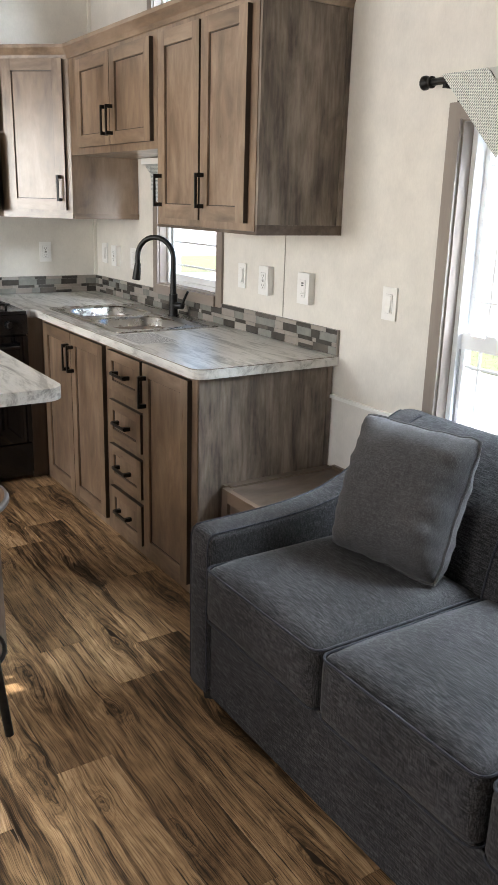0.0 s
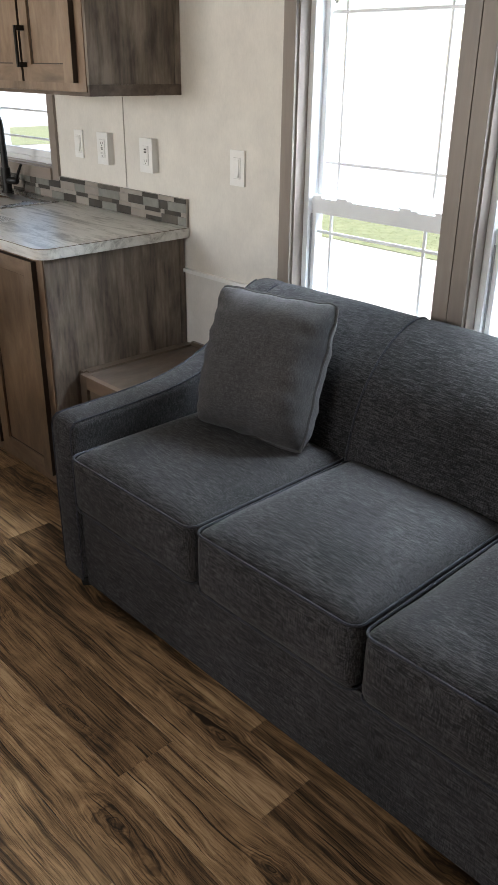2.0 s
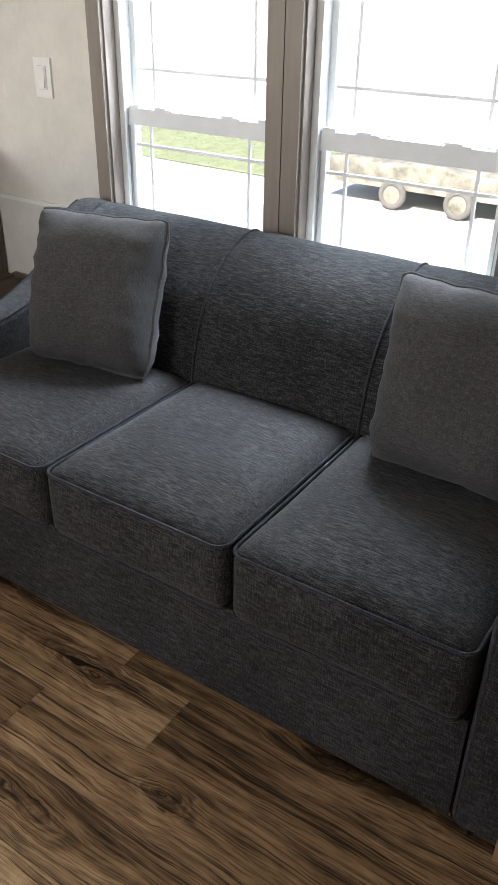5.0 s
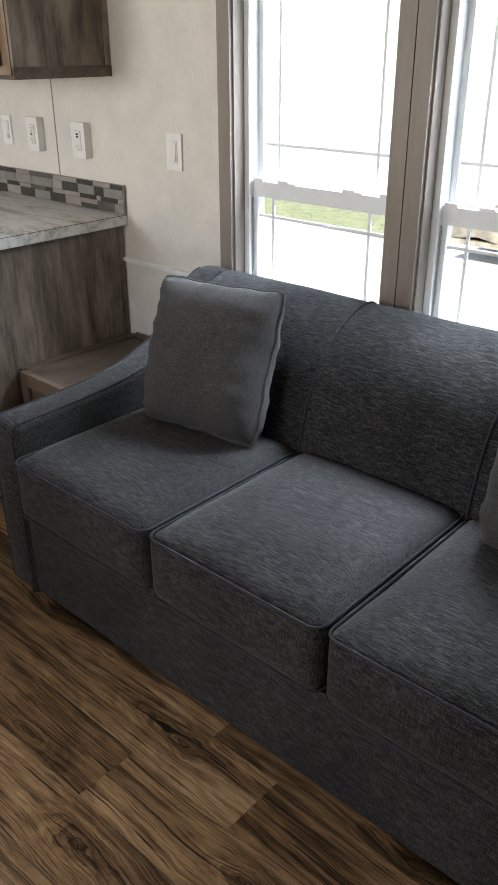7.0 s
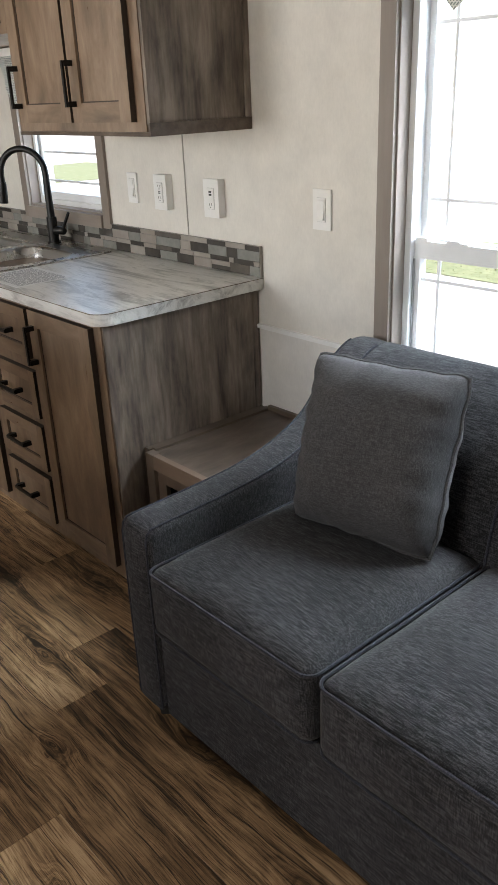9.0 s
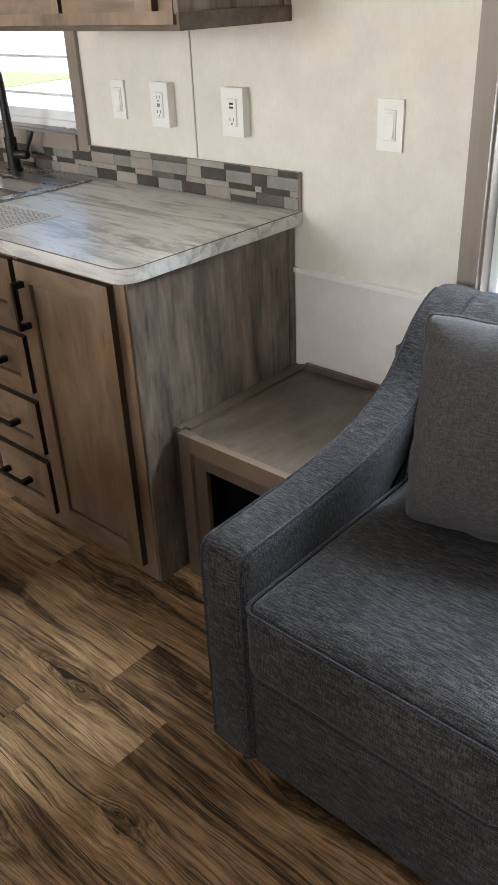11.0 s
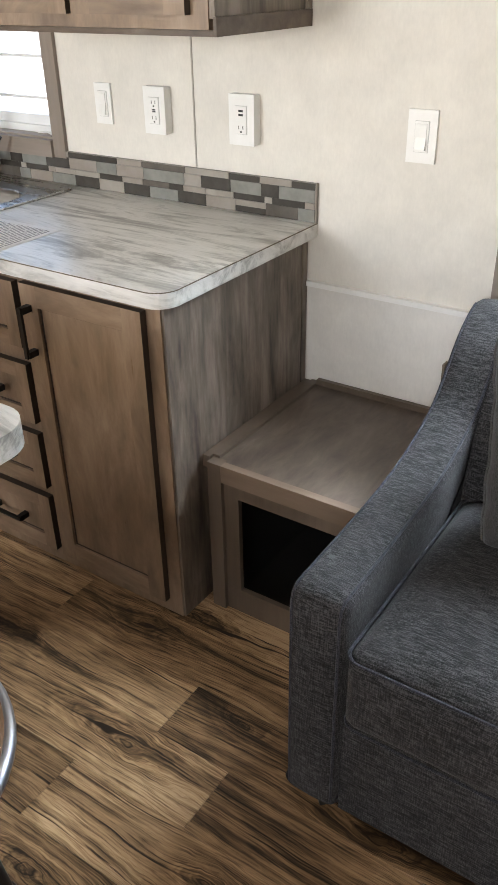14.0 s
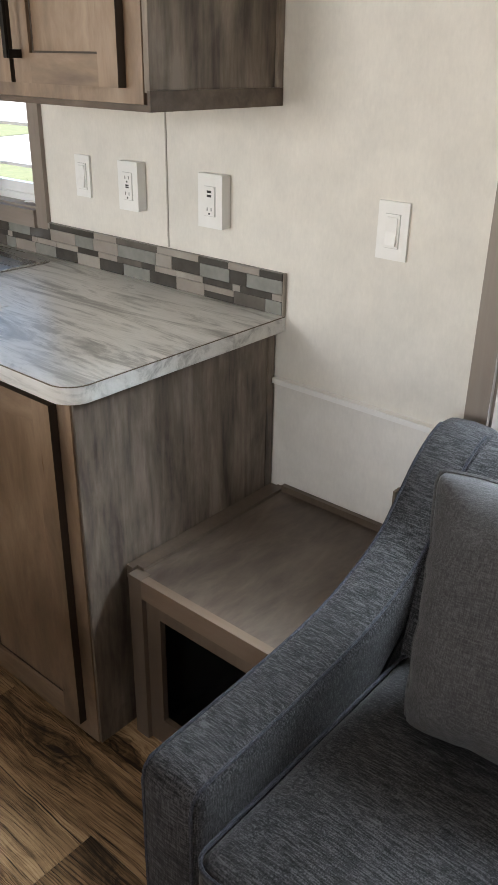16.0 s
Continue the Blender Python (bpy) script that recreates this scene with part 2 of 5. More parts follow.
def basket_weave():
    """Curtain cloth in a grey and white woven pattern."""
    m, nt, b = mat("patterned_cloth", (0.5, 0.5, 0.48), 0.85)
    n = N(nt)
    br = n.put("TexBrick", Scale=1.0)
    br.inputs["Color1"].default_value = (0.20, 0.23, 0.235, 1)
    br.inputs["Color2"].default_value = (0.32, 0.35, 0.35, 1)
    br.inputs["Mortar"].default_value = (0.74, 0.74, 0.70, 1)
    for k, v in (("Mortar Size", 0.0017), ("Brick Width", 0.011), ("Row Height", 0.0065), ("Mortar Smooth", 0.3)):
        br.inputs[k].default_value = v
    tc = nt.nodes.new("ShaderNodeTexCoord")
    n.link(tc.outputs["UV"], br.inputs["Vector"])
    no = n.noise(n.coords("Object", (150, 150, 150)), 1.0, 2)
    n.link(n.mix(0.35, br.outputs["Color"], n.ramp(no, [(0.3, (0.2, 0.2, 0.2)), (0.7, (0.85, 0.85, 0.8))]), "OVERLAY"), b.inputs["Base Color"])
    b.inputs["Transmission Weight"].default_value = 0.0
    n.bump(b, br.outputs["Fac"], 0.4, 0.001)
    return m


M = {}
M["floor"] = floor_material()
M["wall"] = wallpaper("cream_wall_panel", (0.74, 0.705, 0.645))
M["wainscot"] = wallpaper("white_wall_panel", (0.78, 0.755, 0.71))
M["white"] = speckle("white_plastic", (0.82, 0.81, 0.78), (0.86, 0.85, 0.83), 30, 0.35, 0, 0.02)
M["vinyl"] = speckle("white_vinyl_frame", (0.78, 0.79, 0.8), (0.84, 0.85, 0.86), 12, 0.4, 0, 0.02)
# grey of the shadow line painted round switch and outlet faces
M["gap"] = mat("painted_shadow_gap", (0.55, 0.54, 0.52), 0.5)[0]
M["slot"] = mat("dark_slot", (0.03, 0.03, 0.03), 0.6)[0]
M["door_v"] = wood("stained_maple_upright", (0.115, 0.074, 0.046), (0.226, 0.154, 0.1), (0.345, 0.25, 0.174), "z", 0.33, 0.4, contrast=0.95, short=1.5, blotch=1.5, coat=0.85)
M["door_h"] = wood("stained_maple_level", (0.115, 0.074, 0.046), (0.226, 0.154, 0.1), (0.345, 0.25, 0.174), "x", 0.33, 0.4, contrast=0.95, short=1.5, blotch=1.5, coat=0.85)
M["door_y"] = wood("stained_maple_along", (0.115, 0.074, 0.046), (0.226, 0.154, 0.1), (0.345, 0.25, 0.174), "y", 0.33, 0.4, contrast=0.95, short=1.5, blotch=1.5, coat=0.85)
M["lam_v"] = wood("grey_brown_laminate", (0.058, 0.044, 0.034), (0.165, 0.13, 0.102), (0.285, 0.236, 0.192), "z", 0.5, 0.75, 1.7, 1.5, 1.9, 0.75, 0.0, 2.3)
M["box_v"] = wood("dark_stained_box_wood", (0.06, 0.042, 0.03), (0.12, 0.09, 0.067), (0.19, 0.145, 0.11), "z", 0.38, 0.6, 2.0, 0.7)
M["box_y"] = wood("dark_stained_box_wood_level", (0.1, 0.07, 0.048), (0.175, 0.127, 0.092), (0.25, 0.19, 0.145), "y", 0.38, 0.6, 2.0, 0.7)
M["lam_y"] = wood("grey_brown_laminate_level", (0.055, 0.038, 0.027), (0.103, 0.074, 0.054), (0.155, 0.117, 0.09), "y", 0.4, 0.5, 0.0, 1.0, 3.5, 1.6)
M["trim_z"] = wood("window_trim_wood", (0.165, 0.135, 0.113), (0.25, 0.207, 0.176), (0.325, 0.28, 0.243), "z", 0.45, 0.6, 3.0, 0.7)
M["trim_y"] = wood("window_trim_wood_level", (0.165, 0.135, 0.113), (0.25, 0.207, 0.176), (0.325, 0.28, 0.243), "y", 0.45, 0.6, 3.0, 0.7)
M["edge"] = mat("dark_stained_edge", (0.035, 0.024, 0.017), 0.5)[0]
M["panel_line"] = mat("dark_panel_line", (0.05, 0.035, 0.025), 0.6)[0]
M["counter"] = laminate()
M["counter_edge"] = laminate("counter_edge_band", 0.65)
M["black_metal"] = speckle("black_metal", (0.012, 0.012, 0.012), (0.022, 0.021, 0.02), 60, 0.4, 0.6, 0.03)
M["enamel"] = mat("black_enamel", (0.008, 0.008, 0.009), 0.12)[0]
M["oven_glass"] = mat("black_oven_glass", (0.004, 0.004, 0.005), 0.04)[0]
# near black: shade of the box opening put into colour, also the slab under planks
M["dark_inside"] = mat("shade_subfloor_black", (0.012, 0.011, 0.01), 0.8)[0]
M["fab_y"] = fabric("blue_grey_weave", (0.0095, 0.0093, 0.0098), (0.0272, 0.0264, 0.0275), (0.071, 0.069, 0.072), "y")
M["fab_z"] = fabric("blue_grey_weave_upright", (0.0095, 0.0093, 0.0098), (0.0272, 0.0264, 0.0275), (0.071, 0.069, 0.072), "y")
M["pillow"] = fabric("grey_pillow_weave", (0.042, 0.0405, 0.0405), (0.064, 0.062, 0.062), (0.094, 0.091, 0.091), "z", 1.9)
M["welt"] = fabric("dark_welt_cord", (0.014, 0.0145, 0.018), (0.032, 0.033, 0.04), (0.06, 0.062, 0.074), "z", 1.5)
M["leg"] = mat("black_plastic_leg", (0.01, 0.01, 0.01), 0.5)[0]
M["steel"] = speckle("brushed_steel", (0.4, 0.39, 0.375), (0.52, 0.51, 0.49), 1.0, 0.28, 1.0, 0.03, (40, 3, 40))
M["cloth"] = basket_weave()
M["cloth_plain"] = speckle("plain_grey_cloth", (0.5, 0.49, 0.47), (0.6, 0.59, 0.57), 200, 0.85, 0, 0.2)
M["paper"] = speckle("white_paper", (0.8, 0.8, 0.79), (0.85, 0.85, 0.84), 40, 0.6, 0, 0.02)
M["ink"] = mat("grey_print", (0.3, 0.3, 0.31), 0.7)[0]
M["seat_wood"] = wood("brown_seat_wood", (0.1, 0.06, 0.035), (0.22, 0.135, 0.08), (0.32, 0.22, 0.14), "x", 0.35, 0.6, 2.0)
M["band"] = speckle("grey_metal_band", (0.35, 0.35, 0.36), (0.45, 0.45, 0.46), 30, 0.35, 0.8, 0.03)
M["tan"] = mat("tan_webbing", (0.13, 0.1, 0.07), 0.8)[0]
M["box_top"] = wood("stained_plywood", (0.048, 0.035, 0.027), (0.1, 0.076, 0.059), (0.158, 0.124, 0.1), "x", 0.4, 0.35, 0.0, 1.0, 2.6, 1.3)
M["grout"] = speckle("grey_grout", (0.25, 0.23, 0.21), (0.32, 0.3, 0.27), 60, 0.8)
TILES = [speckle("tile_charcoal", (0.045, 0.041, 0.036), (0.07, 0.064, 0.058), 25, 0.15, 0, 0.02),
         speckle("tile_grey", (0.19, 0.19, 0.175), (0.26, 0.256, 0.236), 25, 0.2, 0, 0.03),
         speckle("tile_taupe", (0.235, 0.205, 0.178), (0.305, 0.27, 0.238), 18, 0.35, 0, 0.06),
         speckle("tile_stone", (0.26, 0.235, 0.205), (0.34, 0.31, 0.275), 18, 0.4, 0, 0.06),
         speckle("tile_brown_grey", (0.085, 0.075, 0.066), (0.13, 0.115, 0.1), 22, 0.2, 0, 0.03)]
M["concrete"] = speckle("pale_concrete", (0.5, 0.48, 0.45), (0.62, 0.6, 0.57), 1.5, 0.85, 0, 0.3)
M["grass"] = speckle("lawn", (0.13, 0.15, 0.07), (0.21, 0.22, 0.12), 6, 0.9, 0, 1.0)
M["mottle"] = speckle("mottled_tarpaulin", (0.09, 0.085, 0.065), (0.27, 0.24, 0.19), 7, 0.8, 0, 0.4)
# rubber lightened: the glare that fades the trailer is put into the colour
M["tyre"] = mat("glare_faded_tyre_rubber", (0.1, 0.093, 0.084), 0.85)[0]
M["ceiling"] = speckle("white_ceiling", (0.72, 0.7, 0.66), (0.78, 0.76, 0.72), 30, 0.8)
gm, gnt, gb = mat("window_glass", (1, 1, 1), 0.0)
gb.inputs["Transmission Weight"].default_value = 1.0
gb.inputs["IOR"].default_value = 1.05
M["glass"] = gm


# ---- mesh helpers ----
def add_box(bm, x0, x1, y0, y1, z0, z1, mi=0):
    vs = [bm.verts.new((x, y, z)) for x in (x0, x1) for y in (y0, y1) for z in (z0, z1)]
    out = []
    for q in ((0, 1, 3, 2), (4, 6, 7, 5), (0, 4, 5, 1), (2, 3, 7, 6), (0, 2, 6, 4), (1, 5, 7, 3)):
        f = bm.faces.new([vs[i] for i in q])
        f.material_index = mi
        out.append(f)
    return out


def finish(name, bm, mats, parent=None, m=None, bevel=0.0, seg=2, smooth=False, angle=None):
    if bevel:
        es = [e for e in bm.edges if len(e.link_faces) == 2 and e.calc_face_angle(0) > 0.5]
        bmesh.ops.bevel(bm, geom=es, offset=bevel, segments=seg, affect="EDGES", clamp_overlap=True)
    bmesh.ops.recalc_face_normals(bm, faces=bm.faces)
    me = bpy.data.meshes.new(name)
    bm.to_mesh(me)
    bm.free()
    for k in (mats if isinstance(mats, (list, tuple)) else [mats]):
        me.materials.append(M[k] if isinstance(k, str) else k)
    if smooth:
        for p in me.polygons:
            p.use_smooth = True
        if angle:
            me.set_sharp_from_angle(angle=radians(angle))
    ob = new(name, me)
    if parent:
        ob.parent = parent
    if m is not None:
        ob.matrix_basis = m
    return ob


def boxes(name, rows, mats, parent=None, m=None, bevel=0.0, seg=2):
    bm = bmesh.new()
    for r in rows:
        add_box(bm, *r)
    return finish(name, bm, mats, parent, m, bevel, seg)


def tube(name, pts, r, mat_key, parent=None, res=8, cyclic=False, m=None):
    """A round cord or pipe along points, as a mesh."""
    bm = bmesh.new()
    pts = [Vector(p) for p in pts]
    n = len(pts)
    rings, up = [], None
    for i, p in enumerate(pts):
        a = pts[(i - 1) % n] if cyclic or i else p
        b = pts[(i + 1) % n] if cyclic or i < n - 1 else p
        d = (b - a).normalized()
        if up is None:
            up = d.orthogonal().normalized()
        up = (up - d * up.dot(d)).normalized()
        side = d.cross(up)
        rr = r[i] if isinstance(r, (list, tuple)) else r
        rings.append([bm.verts.new(p + (up * math.cos(t) + side * math.sin(t)) * rr) for t in [2 * math.pi * k / res for k in range(res)]])
    for i in range(n if cyclic else n - 1):
        a, b = rings[i], rings[(i + 1) % n]
        for k in range(res):
            bm.faces.new((a[k], a[(k + 1) % res], b[(k + 1) % res], b[k]))
    if not cyclic:
        bm.faces.new(rings[0][::-1])
        bm.faces.new(rings[-1])
    return finish(name, bm, mat_key, parent, m, smooth=True, angle=50)


def smooth_path(pts, steps=6):
    """Catmull-Rom through the points."""
    P = [Vector(p) for p in pts]
    P = [P[0]] + P + [P[-1]]
    out = []
    for i in range(1, len(P) - 2):
        for k in range(steps):
            t = k / steps
            a, b, c, d = P[i - 1:i + 3]
            out.append(0.5 * ((2 * b) + (c - a) * t + (2 * a - 5 * b + 4 * c - d) * t * t + (3 * b - a - 3 * c + d) * t ** 3))
    return out + [P[-2]]


def cylinder(bm, c, r0, r1, z0, z1, n=24, mi=0):
    lo = [bm.verts.new((c[0] + r0 * math.cos(2 * math.pi * k / n), c[1] + r0 * math.sin(2 * math.pi * k / n), z0)) for k in range(n)]
    hi = [bm.verts.new((c[0] + r1 * math.cos(2 * math.pi * k / n), c[1] + r1 * math.sin(2 * math.pi * k / n), z1)) for k in range(n)]
    fs = [bm.faces.new((lo[k], lo[(k + 1) % n], hi[(k + 1) % n], hi[k])) for k in range(n)]
    fs += [bm.faces.new(lo[::-1]), bm.faces.new(hi)]
    for f in fs:
        f.material_index = mi


def extrude_profile(name, pts, y0, y1, mats, parent=None, bevel=0.0, seg=3, smooth=True):
    """A closed outline in x and z, drawn out along y."""
    bm = bmesh.new()
    a = [bm.verts.new((x, y0, z)) for x, z in pts]
    b = [bm.verts.new((x, y1, z)) for x, z in pts]
    n = len(pts)
    for k in range(n):
        bm.faces.new((a[k], a[(k + 1) % n], b[(k + 1) % n], b[k]))
    bm.faces.new(a[::-1])
    bm.faces.new(b)
    return finish(name, bm, mats, parent, None, bevel, seg, smooth, 40)


def rounded_block(name, x0, x1, y0, y1, z0, z1, r, crown, mats, parent=None, cuts=12, sag=0.0, seed=0):
    """A stuffed cushion: rounded box whose top bulges."""
    bm = bmesh.new()
    bmesh.ops.create_cube(bm, size=2.0)
    bmesh.ops.subdivide_edges(bm, edges=bm.edges, cuts=cuts, use_grid_fill=True)
    c = Vector(((x0 + x1) / 2, (y0 + y1) / 2, (z0 + z1) / 2))
    h = Vector(((x1 - x0) / 2, (y1 - y0) / 2, (z1 - z0) / 2))
    for v in bm.verts:
        u = v.co.copy()
        u = Vector([math.copysign(abs(a) ** 0.75, a) for a in u])
        p = Vector([u[i] * h[i] for i in range(3)])
        q = Vector([max(-(h[i] - r), min(h[i] - r, p[i])) for i in range(3)])
        d = p - q
        if d.length > 1e-6:
            p = q + d.normalized() * r if max(abs(d[i]) for i in range(3)) > r * 0.999 or d.length > r else p
        if u.z > 0:
            p.z += crown * (1 - u.x ** 4) * (1 - u.y ** 4) * u.z
        w = noise.noise(Vector((p.x * 7 + seed, p.y * 7, p.z * 7)))
        p += Vector((0.4 * w, 0.2 * w, w)) * 0.004
        if abs(u.x) > 0.99:
            p.x += math.copysign(0.008 * (1 - u.y ** 2) * (1 - u.z ** 2), u.x)
        v.co = c + p
    return finish(name, bm, mats, parent, None, smooth=True)


# ---- the shell of the room ----
WALL, T = 2.14, 0.12
SOUTH, NORTH, WEST, CEIL = -2.2, 5.03, -1.45, 2.75


def wall_mesh(name, along, face, out, a0, a1, holes, key="wall", top=CEIL):
    """A wall with rectangular openings cut through; holes are (a0, a1, z0, z1)."""
    ca = sorted({a0, a1, *[h[0] for h in holes], *[h[1] for h in holes]})
    rows = []
    for lo, hi in zip(ca, ca[1:]):
        zs = sorted((h[2], h[3]) for h in holes if h[0] <= lo and h[1] >= hi)
        z = 0.0
        for s, e in zs + [(top, top)]:
            if s > z:
                rows.append((*sorted((face, out)), lo, hi, z, s) if along == "y" else (lo, hi, *sorted((face, out)), z, s))
            z = e
    return tagged(boxes(name, rows, key), kind="structure")


WIN = [(1.478, 2.058, 0.60, 1.75), (0.794, 1.374, 0.60, 1.75), (3.53, 4.15, 1.045, 1.66), (3.5, 4.20, 2.30, 2.62)]
east = tagged(wall_mesh("wall_east", "y", WALL, WALL + T, SOUTH - T, NORTH + T, WIN), "cream textured wall panel with thin joints", kind="structure")
tagged(wall_mesh("wall_north", "x", NORTH, NORTH + T, WEST, WALL, []), "cream textured wall panel behind the range")
# unseen wall, given a dark colour to weaken bounced light from the south
tagged(wall_mesh("wall_south", "x", SOUTH, SOUTH - T, WEST, WALL, [], "lam_v"), "unseen wall closing the sitting end, dark grey-brown to cut bounce")
# unseen wall: dark against bounce, two added light openings and a sun-sliver slot
tagged(wall_mesh("wall_west", "y", WEST, WEST - T, SOUTH - T, NORTH + T, [(3.1, 4.3, 0.92, 2.1), (2.375, 2.465, 0.02, 2.27), (0.95, 2.05, 1.15, 1.8)], "lam_v"), "unseen grey-brown wall, dark to cut bounce, with openings added for light")
tagged(boxes("ceiling", [(WEST - T, WALL + T, SOUTH - T, NORTH + T, CEIL, CEIL + 0.1)], "ceiling"), "plain white ceiling", kind="structure")
floor = tagged(boxes("floor", [(WEST - T, WALL + T, SOUTH - T, NORTH + T, -0.12, -0.004)], "dark_inside"), "dark brown wood-look vinyl plank floor", kind="structure")

# lower wall panel, its rail and the thin joints of the wall panels
tagged(boxes("wainscot", [(WALL - 0.004, WALL, -2.19, 2.615, 0.0, 0.742)], "wainscot"), "smooth white lower wall panel", kind="structure")
tagged(boxes("trim", [(WALL - 0.017, WALL, -2.19, 2.116, 0.7425, 0.756), (WALL - 0.017, WALL, 2.122, 2.615, 0.7425, 0.756)], "white", bevel=0.002), "slim white rail capping the lower wall panel", kind="structure")
joint = mat("panel_joint", (0.42, 0.39, 0.34), 0.6)[0]
tagged(boxes("trim", [(WALL - 0.003, WALL, 2.981, 2.985, 1.018, 1.384)], joint), "narrow grey joint between wall panels", kind="structure")
tagged(boxes("trim", [(WALL - 0.018, WALL, NORTH - 0.018, NORTH, 1.02, CEIL)], "wall", bevel=0.003), "cream corner bead between two walls", kind="structure")


def window(name, label, y0, y1, z0, z1, meet=None, grid=(), sill=False, trim=0.0505, left=True, right=True):
    """A white vinyl hung window in a wooden casing on the east wall."""
    root = tagged(new(name), label, kind="structure")
    tx0, tx1 = WALL - 0.014, WALL - 0.001
    if left:
        boxes("trim", [(tx0, tx1, y1, y1 + trim, z0 - trim, z1 + trim)], "trim_z", root, bevel=0.002)
    if right:
        boxes("trim", [(tx0, tx1, y0 - trim, y0, z0 - trim, z1 + trim)], "trim_z", root, bevel=0.002)
    boxes("trim", [(tx0, tx1, y0 + 0.0005, y1 - 0.0005, z1, z1 + trim)], "trim_y", root, bevel=0.002)
    boxes("sill", [(tx0 - (0.01 if sill else 0), tx1, y0 + 0.0005, y1 - 0.0005, z0 - trim, z0)], "trim_y", root, bevel=0.002)
    j = 0.006
    jx0, jx1 = WALL - 0.001, WALL + 0.062
    boxes("jamb", [(jx0, jx1, y1 - j, y1, z0, z1), (jx0, jx1, y0, y0 + j, z0, z1)], "trim_z", root)
    boxes("jamb", [(jx0, jx1, y0 + j, y1 - j, z1 - j, z1), (jx0, jx1, y0 + j, y1 - j, z0, z0 + j)], "trim_y", root)
    f, fx0, fx1 = 0.02, WALL + 0.045, WALL + 0.118
    a0, a1, b0, b1 = y0 + j, y1 - j, z0 + j, z1 - j
    boxes("frame", [(fx0, fx1, a0, a0 + f, b0, b1), (fx0, fx1, a1 - f, a1, b0, b1), (fx0, fx1, a0 + f, a1 - f, b0, b0 + f), (fx0, fx1, a0 + f, a1 - f, b1 - f, b1)], "vinyl", root, bevel=0.003)
    # side tracks of the lower sash
    boxes("track", [(fx0 + 0.012, fx0 + 0.016, a1 - f - 0.006, a1 - f - 0.001, b0 + f, (meet or b1) - 0.05), (fx0 + 0.012, fx0 + 0.016, a0 + f + 0.001, a0 + f + 0.006, b0 + f, (meet or b1) - 0.05)], "band", root)
    c0, c1 = a0 + f, a1 - f
    s = 0.02

    def sash(nm, x0, x1, za, zb, hbars, vbars, low, high):
        boxes(nm, [(x0, x1, c0, c0 + s, za, zb), (x0, x1, c1 - s, c1, za, zb), (x0, x1, c0 + s, c1 - s, za, za + low), (x0, x1, c0 + s, c1 - s, zb - high, zb)], "vinyl", root, bevel=0.003)
        xm = (x0 + x1) / 2
        rows = [(xm - 0.004, xm + 0.004, c0 + s, c1 - s, z - 0.0045, z + 0.0045) for z in hbars]
        rows += [(xm - 0.0035, xm + 0.0035, y - 0.0045, y + 0.0045, za + low, zb - high) for y in vbars]
        if rows:
            boxes("muntin", rows, "vinyl", root)
        g = boxes("glass", [(xm + 0.0055, xm + 0.0085, c0 + s - 0.004, c1 - s + 0.004, za + low - 0.004, zb - high + 0.004)], "glass", root)
        g.visible_shadow = False

    v1, v2 = c1 - s - 0.058, c0 + s + 0.062
    if meet:
        sash("sash", fx0 + 0.018, fx0 + 0.042, b0 + f, meet, [z for z in grid if z < meet], [v1, v2], 0.04, 0.048)
        sash("sash", fx0 + 0.045, fx0 + 0.068, meet - 0.03, b1 - f, [z for z in grid if z > meet], [v1, v2], 0.034, 0.03)
        for y in (c1 - 0.14, c0 + 0.14):
            bm = bmesh.new()
            add_box(bm, fx0 + 0.014, fx0 + 0.04, y - 0.035, y + 0.035, meet, meet + 0.005)
            add_box(bm, fx0 + 0.012, fx0 + 0.032, y - 0.012, y + 0.03, meet + 0.005, meet + 0.01)
            finish("latch", bm, "vinyl", root, bevel=0.002)
        boxes("latch", [(fx0 + 0.014, fx0 + 0.03, c1 - 0.045, c1 - 0.008, meet + 0.0005, meet + 0.01)], "vinyl", root, bevel=0.002)
        boxes("latch", [(fx0 + 0.014, fx0 + 0.03, c0 + 0.008, c0 + 0.045, meet + 0.0005, meet + 0.01)], "vinyl", root, bevel=0.002)
    else:
        sash("sash", fx0 + 0.018, fx0 + 0.042, b0 + f, b1 - f, list(grid), [], 0.03, 0.03)
    return root


window("window_1", "white vinyl hung window in grey-brown wood casing", *WIN[0], meet=1.081, grid=(0.974, 1.19, 1.62))
window("window_2", "white vinyl hung window in grey-brown wood casing", *WIN[1], meet=1.081, grid=(0.974, 1.19, 1.62))
window("window_3", "small white window above the kitchen sink", *WIN[2], grid=(1.15, 1.27), sill=True)
window("window_4", "high narrow window above the kitchen cabinets", *WIN[3])
# small white clip and cord left on the sink window's sill
cord = tagged(tube("pull_cord", [(2.155 + 0.012 * math.sin(a * 1.7), 3.58 + 0.035 * math.cos(a), 1.058) for a in [i * 0.4 for i in range(16)]], 0.0022, "white"), "thin white cord lying on the sink window sill", "cord")


